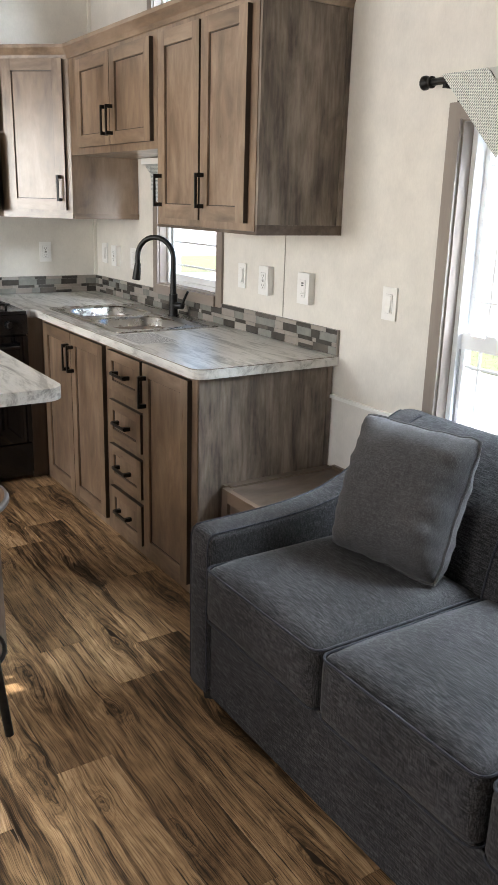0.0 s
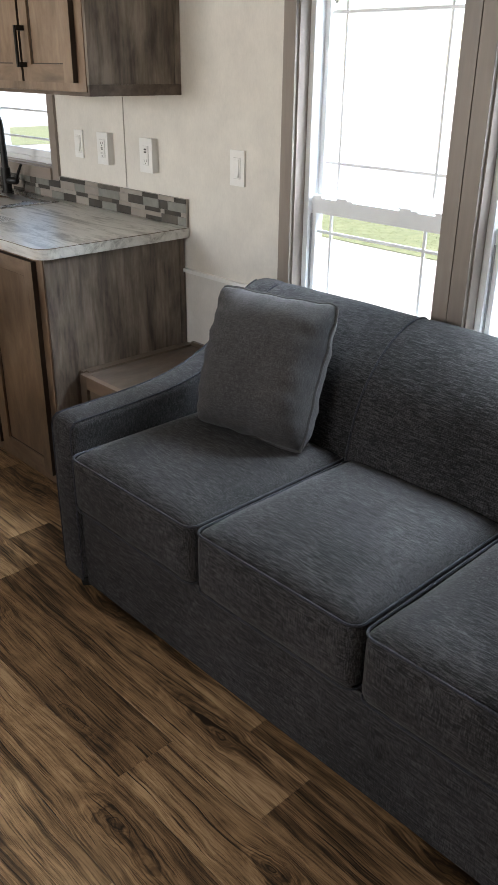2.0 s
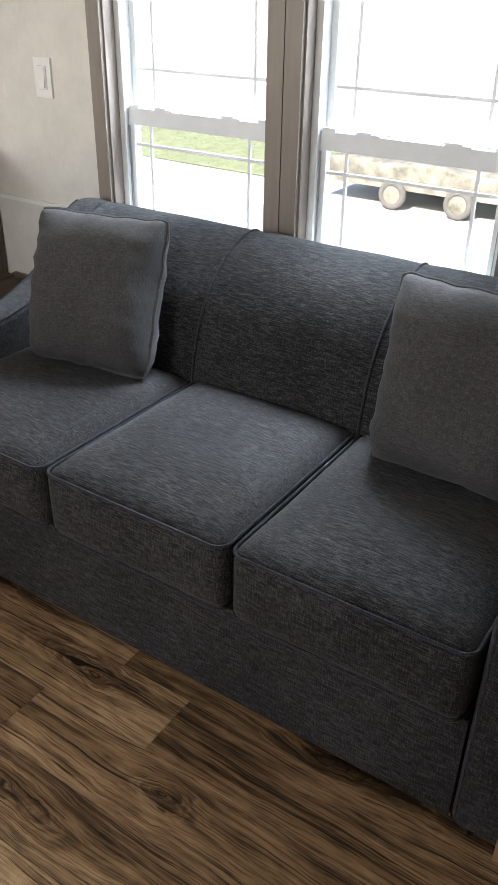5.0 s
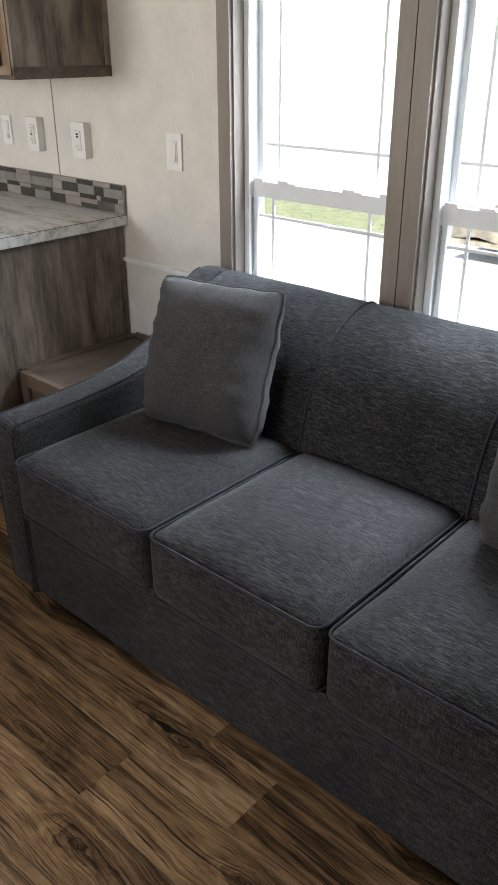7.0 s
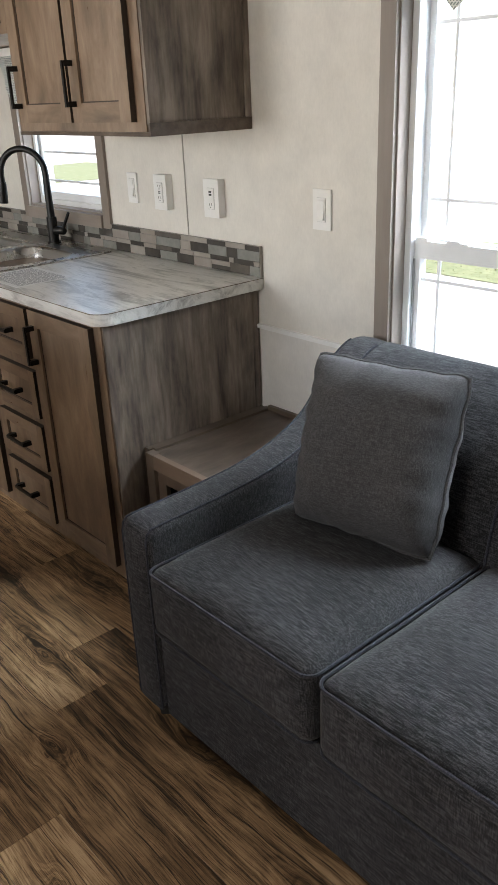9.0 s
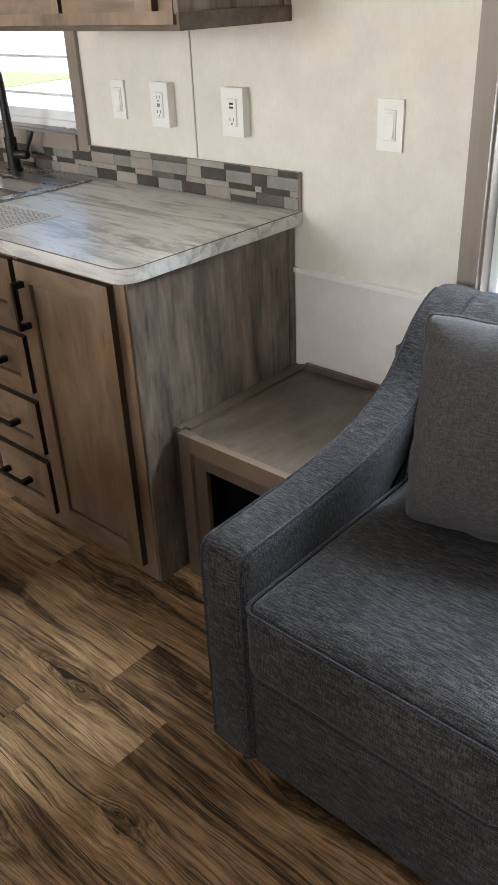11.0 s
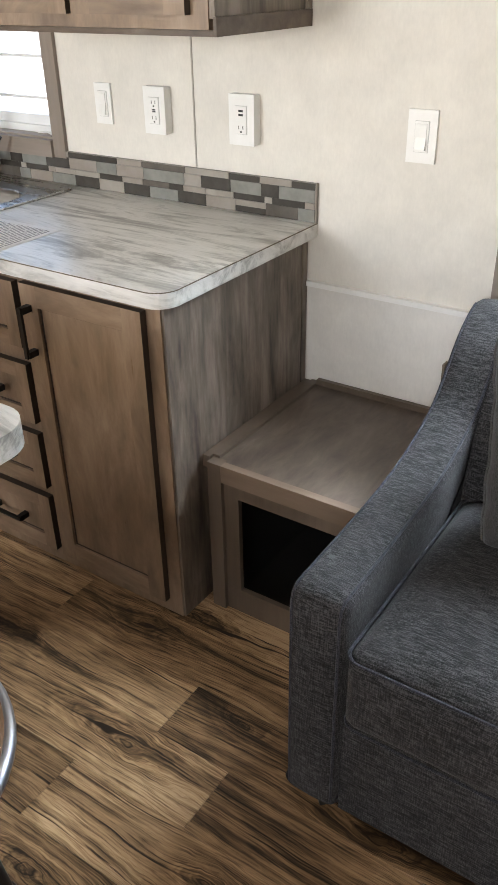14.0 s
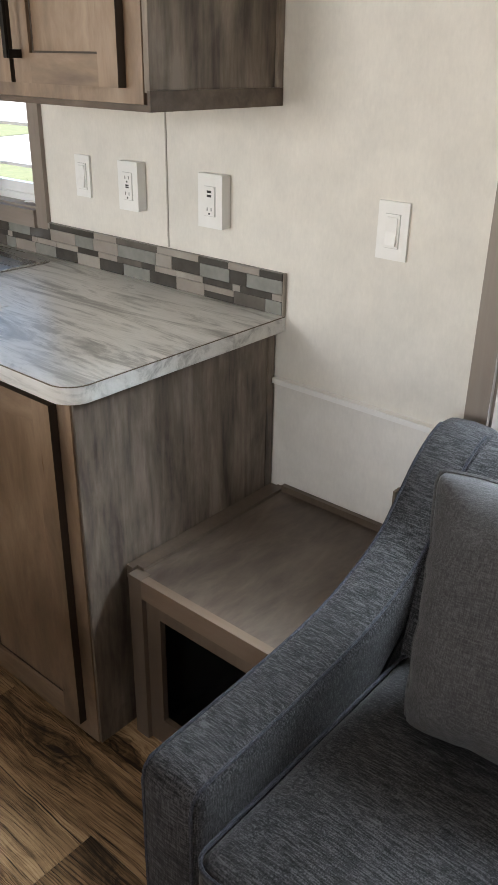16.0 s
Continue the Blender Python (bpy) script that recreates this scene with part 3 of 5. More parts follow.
# ---- curtain valance over the big windows ----
def valance():
    root = tagged(new("valance"), "grey patterned and plain handkerchief-point cloth valance", "curtain")
    step, zt = 0.178, 1.872
    for k in range(8):
        a, b = 2.078 - step * k, 2.078 - step * (k + 1)
        tip, notch, prev = 1.836 - step * k, 1.74 - step * k, 1.74 - step * (k - 1)
        out = [(a, zt), (b, zt), (notch, 1.698), (tip, 1.626)] + ([(prev, 1.698)] if k else [])
        bm = bmesh.new()
        uv = bm.loops.layers.uv.new("UVMap")
        x = 2.052 + (0.004 if k % 2 else -0.003)
        ang = math.atan2(0.222, 0.23)
        for dx in (0, 0.003):
            f = bm.faces.new([bm.verts.new((x + dx, y, z)) for y, z in (out if dx else out[::-1])])
            for lp in f.loops:
                y, z = lp.vert.co.y, lp.vert.co.z
                lp[uv].uv = (y * math.cos(ang) - z * math.sin(ang), y * math.sin(ang) + z * math.cos(ang))
        bm.verts.ensure_lookup_table()
        n = len(out)
        fr, bk = list(bm.verts)[:n][::-1], list(bm.verts)[n:]
        for i in range(n):
            bm.faces.new((fr[i], fr[(i + 1) % n], bk[(i + 1) % n], bk[i]))
        finish("panel", bm, "cloth_plain" if k % 2 else "cloth", root)
    # rod with ball ends and two brackets
    tube("rod", [(2.068, 2.125, 1.857), (2.068, 0.62, 1.857)], 0.011, "black_metal", root, 12)
    for s, y in ((1, 2.125), (-1, 0.62)):
        tube("finial", [(2.068, y + s * d, 1.857) for d in (0, 0.006, 0.008, 0.016, 0.018, 0.024, 0.034, 0.044, 0.052, 0.056)],
             [0.011, 0.011, 0.018, 0.018, 0.01, 0.014, 0.0215, 0.0215, 0.014, 0.003], "black_metal", root, 14)
    for y in (2.075, 0.68):
        boxes("bracket", [(2.06, 2.139, y - 0.006, y + 0.006, 1.835, 1.847), (2.134, 2.139, y - 0.01, y + 0.01, 1.80, 1.87)], "black_metal", root, bevel=0.001)
    return root


valance()


# the small valance of the sink window
def small_valance():
    root = tagged(new("valance"), "small patterned cloth valance with a white header", "curtain")
    bm = bmesh.new()
    uv = bm.loops.layers.uv.new("UVMap")
    rows = []
    for i in range(25):
        y = 4.20 - i * 0.028
        x = 2.085 + 0.012 * math.sin(i * 1.3)
        zb = 1.46 + 0.19 * abs(((i * 0.028) % 0.28) / 0.14 - 1)
        rows.append([bm.verts.new((x, y, z)) for z in (1.655, zb)])
    for a, b in zip(rows, rows[1:]):
        f = bm.faces.new((a[0], b[0], b[1], a[1]))
        for lp in f.loops:
            lp[uv].uv = (lp.vert.co.y, lp.vert.co.z)
    bmesh.ops.solidify(bm, geom=bm.faces[:], thickness=0.003)
    finish("panel", bm, "cloth", root)
    boxes("header", [(2.066, 2.139, 3.52, 4.21, 1.6555, 1.685)], "white", root, bevel=0.006)
    return root


small_valance()


# ---- cabinets ----
def shaker(name, w, h, parent, m, rail=0.055, th=0.019):
    """A framed door or drawer front: two stiles, two rails and a sunk panel with a dark line round its edge. Front
    faces -y.
    """
    bm = bmesh.new()
    r = min(rail, h * 0.3)
    add_box(bm, 0, rail, -th, 0, 0, h, 0)
    add_box(bm, w - rail, w, -th, 0, 0, h, 0)
    add_box(bm, rail, w - rail, -th, 0, 0, r, 1)
    add_box(bm, rail, w - rail, -th, 0, h - r, h, 1)
    es = [e for e in bm.edges if len(e.link_faces) == 2 and e.calc_face_angle(0) > 0.5]
    bmesh.ops.bevel(bm, geom=es, offset=0.0018, segments=2, affect="EDGES")
    bm.normal_update()
    for f in bm.faces:
        p = f.calc_center_median()
        if -th + 0.002 < p.y and (min(p.x, w - p.x) < 0.0016 or min(p.z, h - p.z) < 0.0016):
            f.material_index = 3
    add_box(bm, rail - 0.003, w - rail + 0.003, -th + 0.0085, -0.003, r - 0.003, h - r + 0.003, 0)
    g = 0.0042
    for q in ((rail + 0.0005, rail + g, r, h - r), (w - rail - g, w - rail - 0.0005, r, h - r), (rail + g, w - rail - g, r + 0.0005, r + g), (rail + g, w - rail - g, h - r - g, h - r - 0.0005)):
        add_box(bm, q[0], q[1], -th + 0.007, -th + 0.0084, q[2], q[3], 2)
    return finish(name, bm, ["door_v", "door_h", "panel_line", "edge"], parent, m)


def handle(parent, x, z, length, upright):
    """A flat black bar pull on two square feet."""
    bm = bmesh.new()
    L, o, y0 = length / 2, 0.019, -0.0195
    if upright:
        add_box(bm, x - 0.0055, x + 0.0055, y0 - 0.034, y0 - 0.027, z - L, z + L)
        for s in (-1, 1):
            add_box(bm, x - 0.008, x + 0.008, y0 - 0.03, y0, z + s * (L - 0.008) - 0.008, z + s * (L - 0.008) + 0.008)
    else:
        add_box(bm, x - L, x + L, y0 - 0.034, y0 - 0.027, z - 0.0055, z + 0.0055)
        for s in (-1, 1):
            add_box(bm, x + s * (L - 0.008) - 0.008, x + s * (L - 0.008) + 0.008, y0 - 0.03, y0, z - 0.008, z + 0.008)
    return tagged(finish("handle", bm, "black_metal", parent, bevel=0.0015), "black metal bar pull")


def cabinet(name, label, m, w, d, z0, z1, fronts, side="door_v", extra=(), front="door_v"):
    """A cabinet: carcass with face frame, and fronts (kind, x0, z0, w, h, handle x, handle z, upright). Front faces -y."""
    root = tagged(new(name), label, "cabinet")
    root.matrix_basis = m
    boxes("body", [(0, w, 0.0205, d, z0, z1), *extra], side, root)
    boxes("face_frame", [(0, w, 0.0, 0.02, z0, z1)], front, root, bevel=0.0015)
    for kind, x, z, fw, fh, hx, hz, up in fronts:
        o = shaker(kind, fw, fh, root, pose(x, -0.001, z), 0.055 if kind == "door" else 0.042)
        handle(o, hx, hz, 0.13, up)
    return root


BX = 1.524          # face of the base cabinets
def base_pose(y):
    return pose(BX, y, 0, 0, 0, -90)


BD = WALL - BX - 0.006
cabinet("base_cabinet", "stained maple base cabinet with one tall shaker door", base_pose(3.055), 0.426, BD, 0.0, 0.874,
        [("door", 0.008, 0.045, 0.378, 0.815, 0.028, 0.70, True)])
cabinet("drawer_cabinet", "stained maple base cabinet with four stacked drawers", base_pose(3.405), 0.35, BD, 0.0, 0.874,
        [("drawer", 0.012, z, 0.322, h, 0.161, h / 2, False) for z, h in ((0.685, 0.172), (0.466, 0.172), (0.262, 0.172), (0.05, 0.182))])
cabinet("sink_cabinet", "stained maple sink cabinet with two shaker doors", base_pose(4.295), 0.89, BD, 0.0, 0.874,
        [("door", 0.07, 0.045, 0.38, 0.815, 0.355, 0.695, True), ("door", 0.455, 0.045, 0.385, 0.815, 0.028, 0.695, True)])
# dark wood here paints the shade of the corner beside the range
cabinet("corner_base_cabinet", "filler cabinet in the kitchen corner, coloured dark for its shade", pose(1.436, 4.300, 0), 0.70, 0.72, 0.0, 0.874, [], "box_v", front="box_v")

# grey-brown laminate end panel, with a narrow scribe strip at the wall
endp = tagged(boxes("end_panel", [(BX + 0.004, WALL - 0.006, 2.622, 2.6285, 0.0, 0.874)], "lam_v", bevel=0.001), "grey-brown woodgrain laminate cabinet end panel", "panel")
boxes("strip", [(WALL - 0.03, WALL - 0.006, 2.6185, 2.6215, 0.0, 0.874)], "lam_v", endp, bevel=0.0015)

# wall cabinets
UX = 1.757
UD = WALL - UX - 0.002


def upper_pose(y):
    return pose(UX, y, 0, 0, 0, -90)


ubot, utop = 1.385, 2.16
cabinet("wall_cabinet", "tall stained maple wall cabinet with two shaker doors", upper_pose(3.40), 0.757, UD, ubot, utop,
        [("door", 0.045, 1.412, 0.337, 0.712, 0.022, 0.11, True), ("door", 0.397, 1.412, 0.316, 0.712, 0.022, 0.11, True)])
upper_end = tagged(boxes("end_panel", [(UX + 0.003, WALL - 0.002, 2.629, 2.6425, ubot + 0.02, utop)], "lam_v", bevel=0.001), "grey-brown woodgrain laminate wall cabinet end", "panel")
boxes("strip", [(WALL - 0.022, WALL - 0.002, 2.6215, 2.6285, ubot + 0.0245, utop)], "lam_v", upper_end, bevel=0.0015)
boxes("rail", [(UX - 0.004, WALL - 0.002, 2.6205, 2.6285, ubot - 0.012, ubot + 0.024), (UX - 0.004, WALL - 0.002, 2.6287, 3.40, ubot - 0.012, ubot - 0.0005)], "lam_y", upper_end, bevel=0.002)
cabinet("wall_cabinet", "short stained maple wall cabinet over the sink window", upper_pose(4.395), 0.994, UD, 1.69, utop,
        [("door", 0.137, 1.722, 0.405, 0.402, 0.378, 0.105, True), ("door", 0.547, 1.722, 0.412, 0.402, 0.026, 0.105, True)])


# diagonal corner wall cabinet
def corner_cabinet():
    root = tagged(new("corner_wall_cabinet"), "diagonal stained maple corner wall cabinet with one door", "cabinet")
    pts = [(UX, 4.40), (WALL - 0.003, 4.40), (WALL - 0.003, NORTH - 0.003), (1.475, NORTH - 0.003), (1.475, 4.682)]
    bm = bmesh.new()
    a = [bm.verts.new((x, y, 1.372)) for x, y in pts]
    b = [bm.verts.new((x, y, utop)) for x, y in pts]
    for k in range(5):
        bm.faces.new((a[k], a[(k + 1) % 5], b[(k + 1) % 5], b[k]))
    bm.faces.new(a[::-1])
    bm.faces.new(b)
    finish("body", bm, "door_v", root, bevel=0.0015)
    s = pose(1.475, 4.682, 0, 0, 0, -45)
    o = shaker("door", 0.335, 0.735, root, s @ pose(0.034, -0.001, 1.415))
    handle(o, 0.305, 0.11, 0.13, True)
    boxes("rail", [(0.0, 0.398, -0.004, -0.0005, 1.372, 1.402)], "door_h", root, s, 0.0015)
    # the side return below the short cabinet has a lower rail of its own
    boxes("rail", [(UX + 0.004, WALL - 0.004, 4.392, 4.3995, 1.372, 1.40)], "door_h", root, None, 0.0015)
    return root


corner_cabinet()


def crown():
    """Sloping crown moulding along the tops of the wall cabinets."""
    prof = [(0.0, 0.0), (-0.008, 0.0), (-0.014, 0.018), (-0.034, 0.05), (-0.034, 0.066), (0.0, 0.066)]
    path = [(WALL - 0.003, 2.629), (UX, 2.629), (UX, 4.398), (1.475, 4.68), (1.2, 4.68)]
    nrm = []
    for i, p in enumerate(path):
        ds = []
        for a, b in ((i - 1, i), (i, i + 1)):
            if 0 <= a and b < len(path):
                d = Vector((path[b][0] - path[a][0], path[b][1] - path[a][1])).normalized()
                ds.append(Vector((-d.y, d.x)) * -1)
        q = sum(ds, Vector((0, 0)))
        q = q.normalized() / max(0.35, q.normalized().dot(ds[0]))
        nrm.append(q)
    bm = bmesh.new()
    rings = [[bm.verts.new((p[0] + q.x * o, p[1] + q.y * o, utop - 0.012 + z)) for o, z in prof] for p, q in zip(path, nrm)]
    for a, b in zip(rings, rings[1:]):
        for k in range(6):
            bm.faces.new((a[k], a[(k + 1) % 6], b[(k + 1) % 6], b[k]))
    bm.faces.new(rings[0])
    bm.faces.new(rings[-1][::-1])
    return tagged(finish("trim", bm, "door_y"), "stained wood crown moulding on the wall cabinets", kind="structure")


crown()


# ---- counter, sink, faucet ----
def counter():
    """L-shaped laminate counter with a rounded outer corner and a cut-out for the sink."""
    z0, z1, x0, y0, r = 0.8755, 0.914, 1.495, 2.592, 0.055
    bm = bmesh.new()

    def slab(out):
        a = [bm.verts.new((x, y, z0)) for x, y in out]
        b = [bm.verts.new((x, y, z1)) for x, y in out]
        n = len(out)
        for k in range(n):
            bm.faces.new((a[k], a[(k + 1) % n], b[(k + 1) % n], b[k]))
        bm.faces.new(a[::-1])
        bm.faces.new(b)

    xw = WALL - 0.002
    arc = [(x0 + r - r * math.cos(t), y0 + r - r * math.sin(t)) for t in [math.pi / 2 * k / 10 for k in range(11)]]
    slab([(x0, 3.49)] + arc + [(xw, y0), (xw, 3.49)])
    slab([(x0, 4.27), (x0, 3.49), (1.62, 3.49), (1.62, 4.27)])
    slab([(2.05, 4.27), (2.05, 3.49), (xw, 3.49), (xw, 4.27)])
    slab([(x0, 4.27), (xw, 4.27), (xw, NORTH - 0.002), (1.436, NORTH - 0.002), (1.436, 4.335), (x0 - 0.02, 4.335), (x0, 4.315)])
    bmesh.ops.remove_doubles(bm, verts=bm.verts, dist=0.0001)
    inner = [f for f in bm.faces if len(f.edges) == 4 and abs(f.normal.y) > 0.9 and any(abs(f.calc_center_median().y - y) < 0.001 for y in (3.49, 4.27)) and not (1.62 < f.calc_center_median().x < 2.05)]
    bmesh.ops.delete(bm, geom=inner, context="FACES")
    es = [e for e in bm.edges if len(e.link_faces) == 2 and e.calc_face_angle(0) > 1.0 and abs(e.verts[0].co.z - e.verts[1].co.z) < 0.001]
    bmesh.ops.bevel(bm, geom=es, offset=0.003, segments=2, affect="EDGES")
    bm.normal_update()
    for f in bm.faces:
        f.material_index = 1 if abs(f.normal.z) < 0.4 else 0
    top = tagged(finish("countertop", bm, ["counter", "counter_edge"]), "pale grey streaked laminate countertop with rounded corner", "counter")
    # brown line where the sheet meets the edge band
    tube("edge_line", [(x0 + 0.0012, 4.2, z1 - 0.0022), (x0 + 0.0012, 3.49, z1 - 0.0022)] + [(x + 0.0012 * math.cos(t), y + 0.0012 * math.sin(t), z1 - 0.0022) for (x, y), t in zip(arc, [math.pi / 2 * k / 10 for k in range(11)])] + [(xw, y0 + 0.0012, z1 - 0.0022)], 0.0014, "tan", top, 6)
    return top


counter()


def loop_rr(x0, x1, y0, y1, r, n=6):
    pts = []
    for cx, cy, a0 in ((x1 - r, y1 - r, 0), (x0 + r, y1 - r, 90), (x0 + r, y0 + r, 180), (x1 - r, y0 + r, 270)):
        pts += [(cx + r * math.cos(radians(a0 + 90 * k / n)), cy + r * math.sin(radians(a0 + 90 * k / n))) for k in range(n + 1)]
    return pts


def sink():
    root = tagged(new("sink"), "double-bowl stainless steel drop-in sink", "sink")
    X0, X1, Y0, Y1, z = 1.572, 2.095, 3.425, 4.325, 0.9165
    bx0, bx1 = 1.612, 1.975
    bowls = [(3.47, 3.855), (3.895, 4.28)]
    mid = (bowls[0][1] + bowls[1][0]) / 2
    bm = bmesh.new()
    for (y0, y1), c0, c1 in zip(bowls, (Y0, mid), (mid, Y1)):
        out = [bm.verts.new((x, y, z + 0.003)) for x, y in loop_rr(X0, X1, c0, c1, 0.002, 10)]
        inn = [bm.verts.new((x, y, z + 0.003)) for x, y in loop_rr(bx0, bx1, y0, y1, 0.095, 10)]
        for k in range(len(out)):
            q = (k + 1) % len(out)
            bm.faces.new((out[k], out[q], inn[q], inn[k]))
    finish("rim", bm, "steel", root)
    tube("lip", [(x, y, z) for x, y in loop_rr(X0, X1, Y0, Y1, 0.03)], 0.0042, "steel", root, 8, True)
    for y0, y1 in bowls:
        bm = bmesh.new()
        rings = []
        for k, (ins, dz, r) in enumerate(((0, 0.003, 0.095), (0.004, 0.0025, 0.094), (0.01, -0.006, 0.092), (0.02, -0.09, 0.09), (0.028, -0.155, 0.085), (0.06, -0.178, 0.06), (0.13, -0.182, 0.03))):
            rings.append([bm.verts.new((x, y, z + dz)) for x, y in loop_rr(bx0 + ins, bx1 - ins, y0 + ins, y1 - ins, r, 10)])
        for a, b in zip(rings, rings[1:]):
            for k in range(len(a)):
                bm.faces.new((a[k], a[(k + 1) % len(a)], b[(k + 1) % len(b)], b[k]))
        bm.faces.new(rings[-1])
        finish("bowl", bm, "steel", root, smooth=True, angle=50)
        bm = bmesh.new()
        cylinder(bm, ((bx0 + bx1) / 2, (y0 + y1) / 2), 0.042, 0.04, z - 0.181, z - 0.177, 20)
        finish("drain", bm, "band", root)
    return root


sink()


def faucet():
    root = tagged(new("faucet"), "matte black gooseneck pull-down kitchen faucet", "faucet")
    bx, by = 2.04, 3.80
    d = Vector((-0.62, 0.78, 0)).normalized()
    bm = bmesh.new()
    cylinder(bm, (bx, by), 0.028, 0.028, 0.9198, 0.927)
    cylinder(bm, (bx, by), 0.022, 0.0215, 0.927, 1.03)
    finish("base", bm, "black_metal", root, smooth=True, angle=40)
    c = [Vector((bx, by, 1.03)), Vector((bx, by, 1.12)), Vector((bx, by, 1.20))]
    R = 0.098
    c += [Vector((bx, by, 1.205)) + d * (R - R * math.cos(t)) + Vector((0, 0, R * math.sin(t))) for t in [math.pi * k / 14 for k in range(1, 14)]]
    tip = Vector((bx, by, 0)) + d * 2 * R
    c += [Vector((tip.x, tip.y, 1.20)), Vector((tip.x, tip.y, 1.172))]
    tube("neck", c, [0.016, 0.0145] + [0.013] * (len(c) - 2), "black_metal", root, 14)
    tube("spray_head", [(tip.x, tip.y, 1.173), (tip.x, tip.y, 1.165), (tip.x + d.x * 0.006, tip.y + d.y * 0.006, 1.12), (tip.x + d.x * 0.01, tip.y + d.y * 0.01, 1.09)], [0.015, 0.016, 0.02, 0.021], "black_metal", root, 16)
    e = Vector((0.30, -0.95, 0)).normalized()
    p = Vector((bx, by, 0.975))
    tube("valve", [p + e * 0.015, p + e * 0.062, p + e * 0.068], [0.017, 0.017, 0.012], "black_metal", root, 14)
    tube("lever", [p + e * 0.058, p + e * 0.066 + Vector((0, 0, 0.02)), p + e * 0.10 + Vector((0, 0, 0.075))], [0.009, 0.007, 0.006], "black_metal", root, 10)
    return root


faucet()

# printed sheet lying on the counter beside the sink
sheet = tagged(boxes("paper_sheet", [(1.522, 1.738, 3.13, 3.41, 0.9145, 0.9152)], "paper"), "white printed sheet of paper lying on the counter", "paper")
rs = random.Random(5)
rows = []
for i in range(22):
    y = 3.146 + i * 0.0115
    x = 1.54
    while x < 1.715:
        w = rs.uniform(0.01, 0.03)
        rows.append((x, min(x + w, 1.72), y, y + 0.005, 0.91525, 0.91545))
        x += w + 0.004
tagged(boxes("print", rows, "ink", sheet), kind="stuff")


# ---- wall switches and outlets ----
def plate(name, label, y, z, kind, m=None, deep=0.0, w=0.036, h=0.0585):
    """A wall plate centred at y, z on the east wall."""
    root = tagged(new(name), label, "outlet" if "outlet" in name else "switch")
    root.matrix_basis = m if m is not None else pose(WALL - 0.0005, y, z)
    t = 0.007
    if deep:
        boxes("box", [(-deep, 0, -w + 0.001, w - 0.001, -h + 0.001, h - 0.001)], "white", root, bevel=0.002)
    x = -deep - (0.0005 if deep else 0)
    boxes("plate", [(x - t, x, -w, w, -h, h)], "white", root, bevel=0.003)
    # thin grey strip stands in for the shadow line round the face
    boxes("gap", [(x - t - 0.0006, x - t - 0.0001, -0.0178, 0.0178, -0.0348, 0.0348)], "gap", root)
    bm = bmesh.new()
    add_box(bm, x - t - 0.003, x - t - 0.0007, -0.0165, 0.0165, -0.0335, 0.0335)
    if kind == "rocker":
        finish("surround", bm, "white", root, bevel=0.0008)
        q = x - t - 0.0031
        bm = bmesh.new()
        side = [(q, -0.029), (q - 0.0065, -0.029), (q - 0.0065, -0.027), (q - 0.002, -0.001), (q - 0.0022, 0.027), (q - 0.001, 0.029), (q, 0.029)]
        a = [bm.verts.new((px, -0.0125, pz)) for px, pz in side]
        b = [bm.verts.new((px, 0.0125, pz)) for px, pz in side]
        for k in range(7):
            bm.faces.new((a[k], a[(k + 1) % 7], b[(k + 1) % 7], b[k]))
        bm.faces.new(a)
        bm.faces.new(b[::-1])
        finish("rocker", bm, "white", root, bevel=0.0005, seg=1)
    else:
        finish("face", bm, "white", root, bevel=0.001)
        rows = []
        fx0, fx1 = x - t - 0.0036, x - t - 0.0031
        for s in ((-0.02,) if kind == "usb" else (-0.02, 0.02)):
            rows += [(fx0, fx1, -0.0075, -0.0055, s - 0.002, s + 0.006), (fx0, fx1, 0.0055, 0.0075, s - 0.002, s + 0.006), (fx0, fx1, -0.0022, 0.0022, s - 0.0105, s - 0.006)]
        if kind == "usb":
            rows += [(fx0, fx1, -0.007, 0.007, 0.010, 0.0155), (fx0, fx1, -0.007, 0.007, 0.0195, 0.025)]
        else:
            rows += [(fx0, fx1, -0.006, 0.006, -0.004, -0.0005), (fx0, fx1, -0.006, 0.006, 0.001, 0.0045)]
        tagged(boxes("slots", rows, "slot", root), kind="stuff")
    return root


plate("light_switch", "white rocker switch on a white wall plate", 2.3215, 1.1505, "rocker")
plate("wall_outlet", "white outlet with charging ports on a raised box", 2.809, 1.1555, "usb", None, 0.022, 0.039, 0.062)
plate("wall_outlet", "white safety outlet on a raised box", 3.098, 1.160, "outlet", None, 0.022, 0.037, 0.061)
plate("light_switch", "white rocker switch below the wall cabinet", 3.308, 1.163, "rocker", None, 0.0, 0.0305, 0.055)
plate("light_switch", "white rocker switch in the kitchen corner", 4.47, 1.155, "rocker")
plate("wall_outlet", "white outlet on a raised box in the corner", 4.69, 1.155, "outlet", None, 0.022)
plate("light_switch", "white switch in the kitchen corner", 4.88, 1.16, "rocker")
plate("wall_outlet", "white outlet on the wall behind the range", 0, 0, "outlet", pose(1.81, NORTH - 0.0005, 1.16, 0, 0, 90))


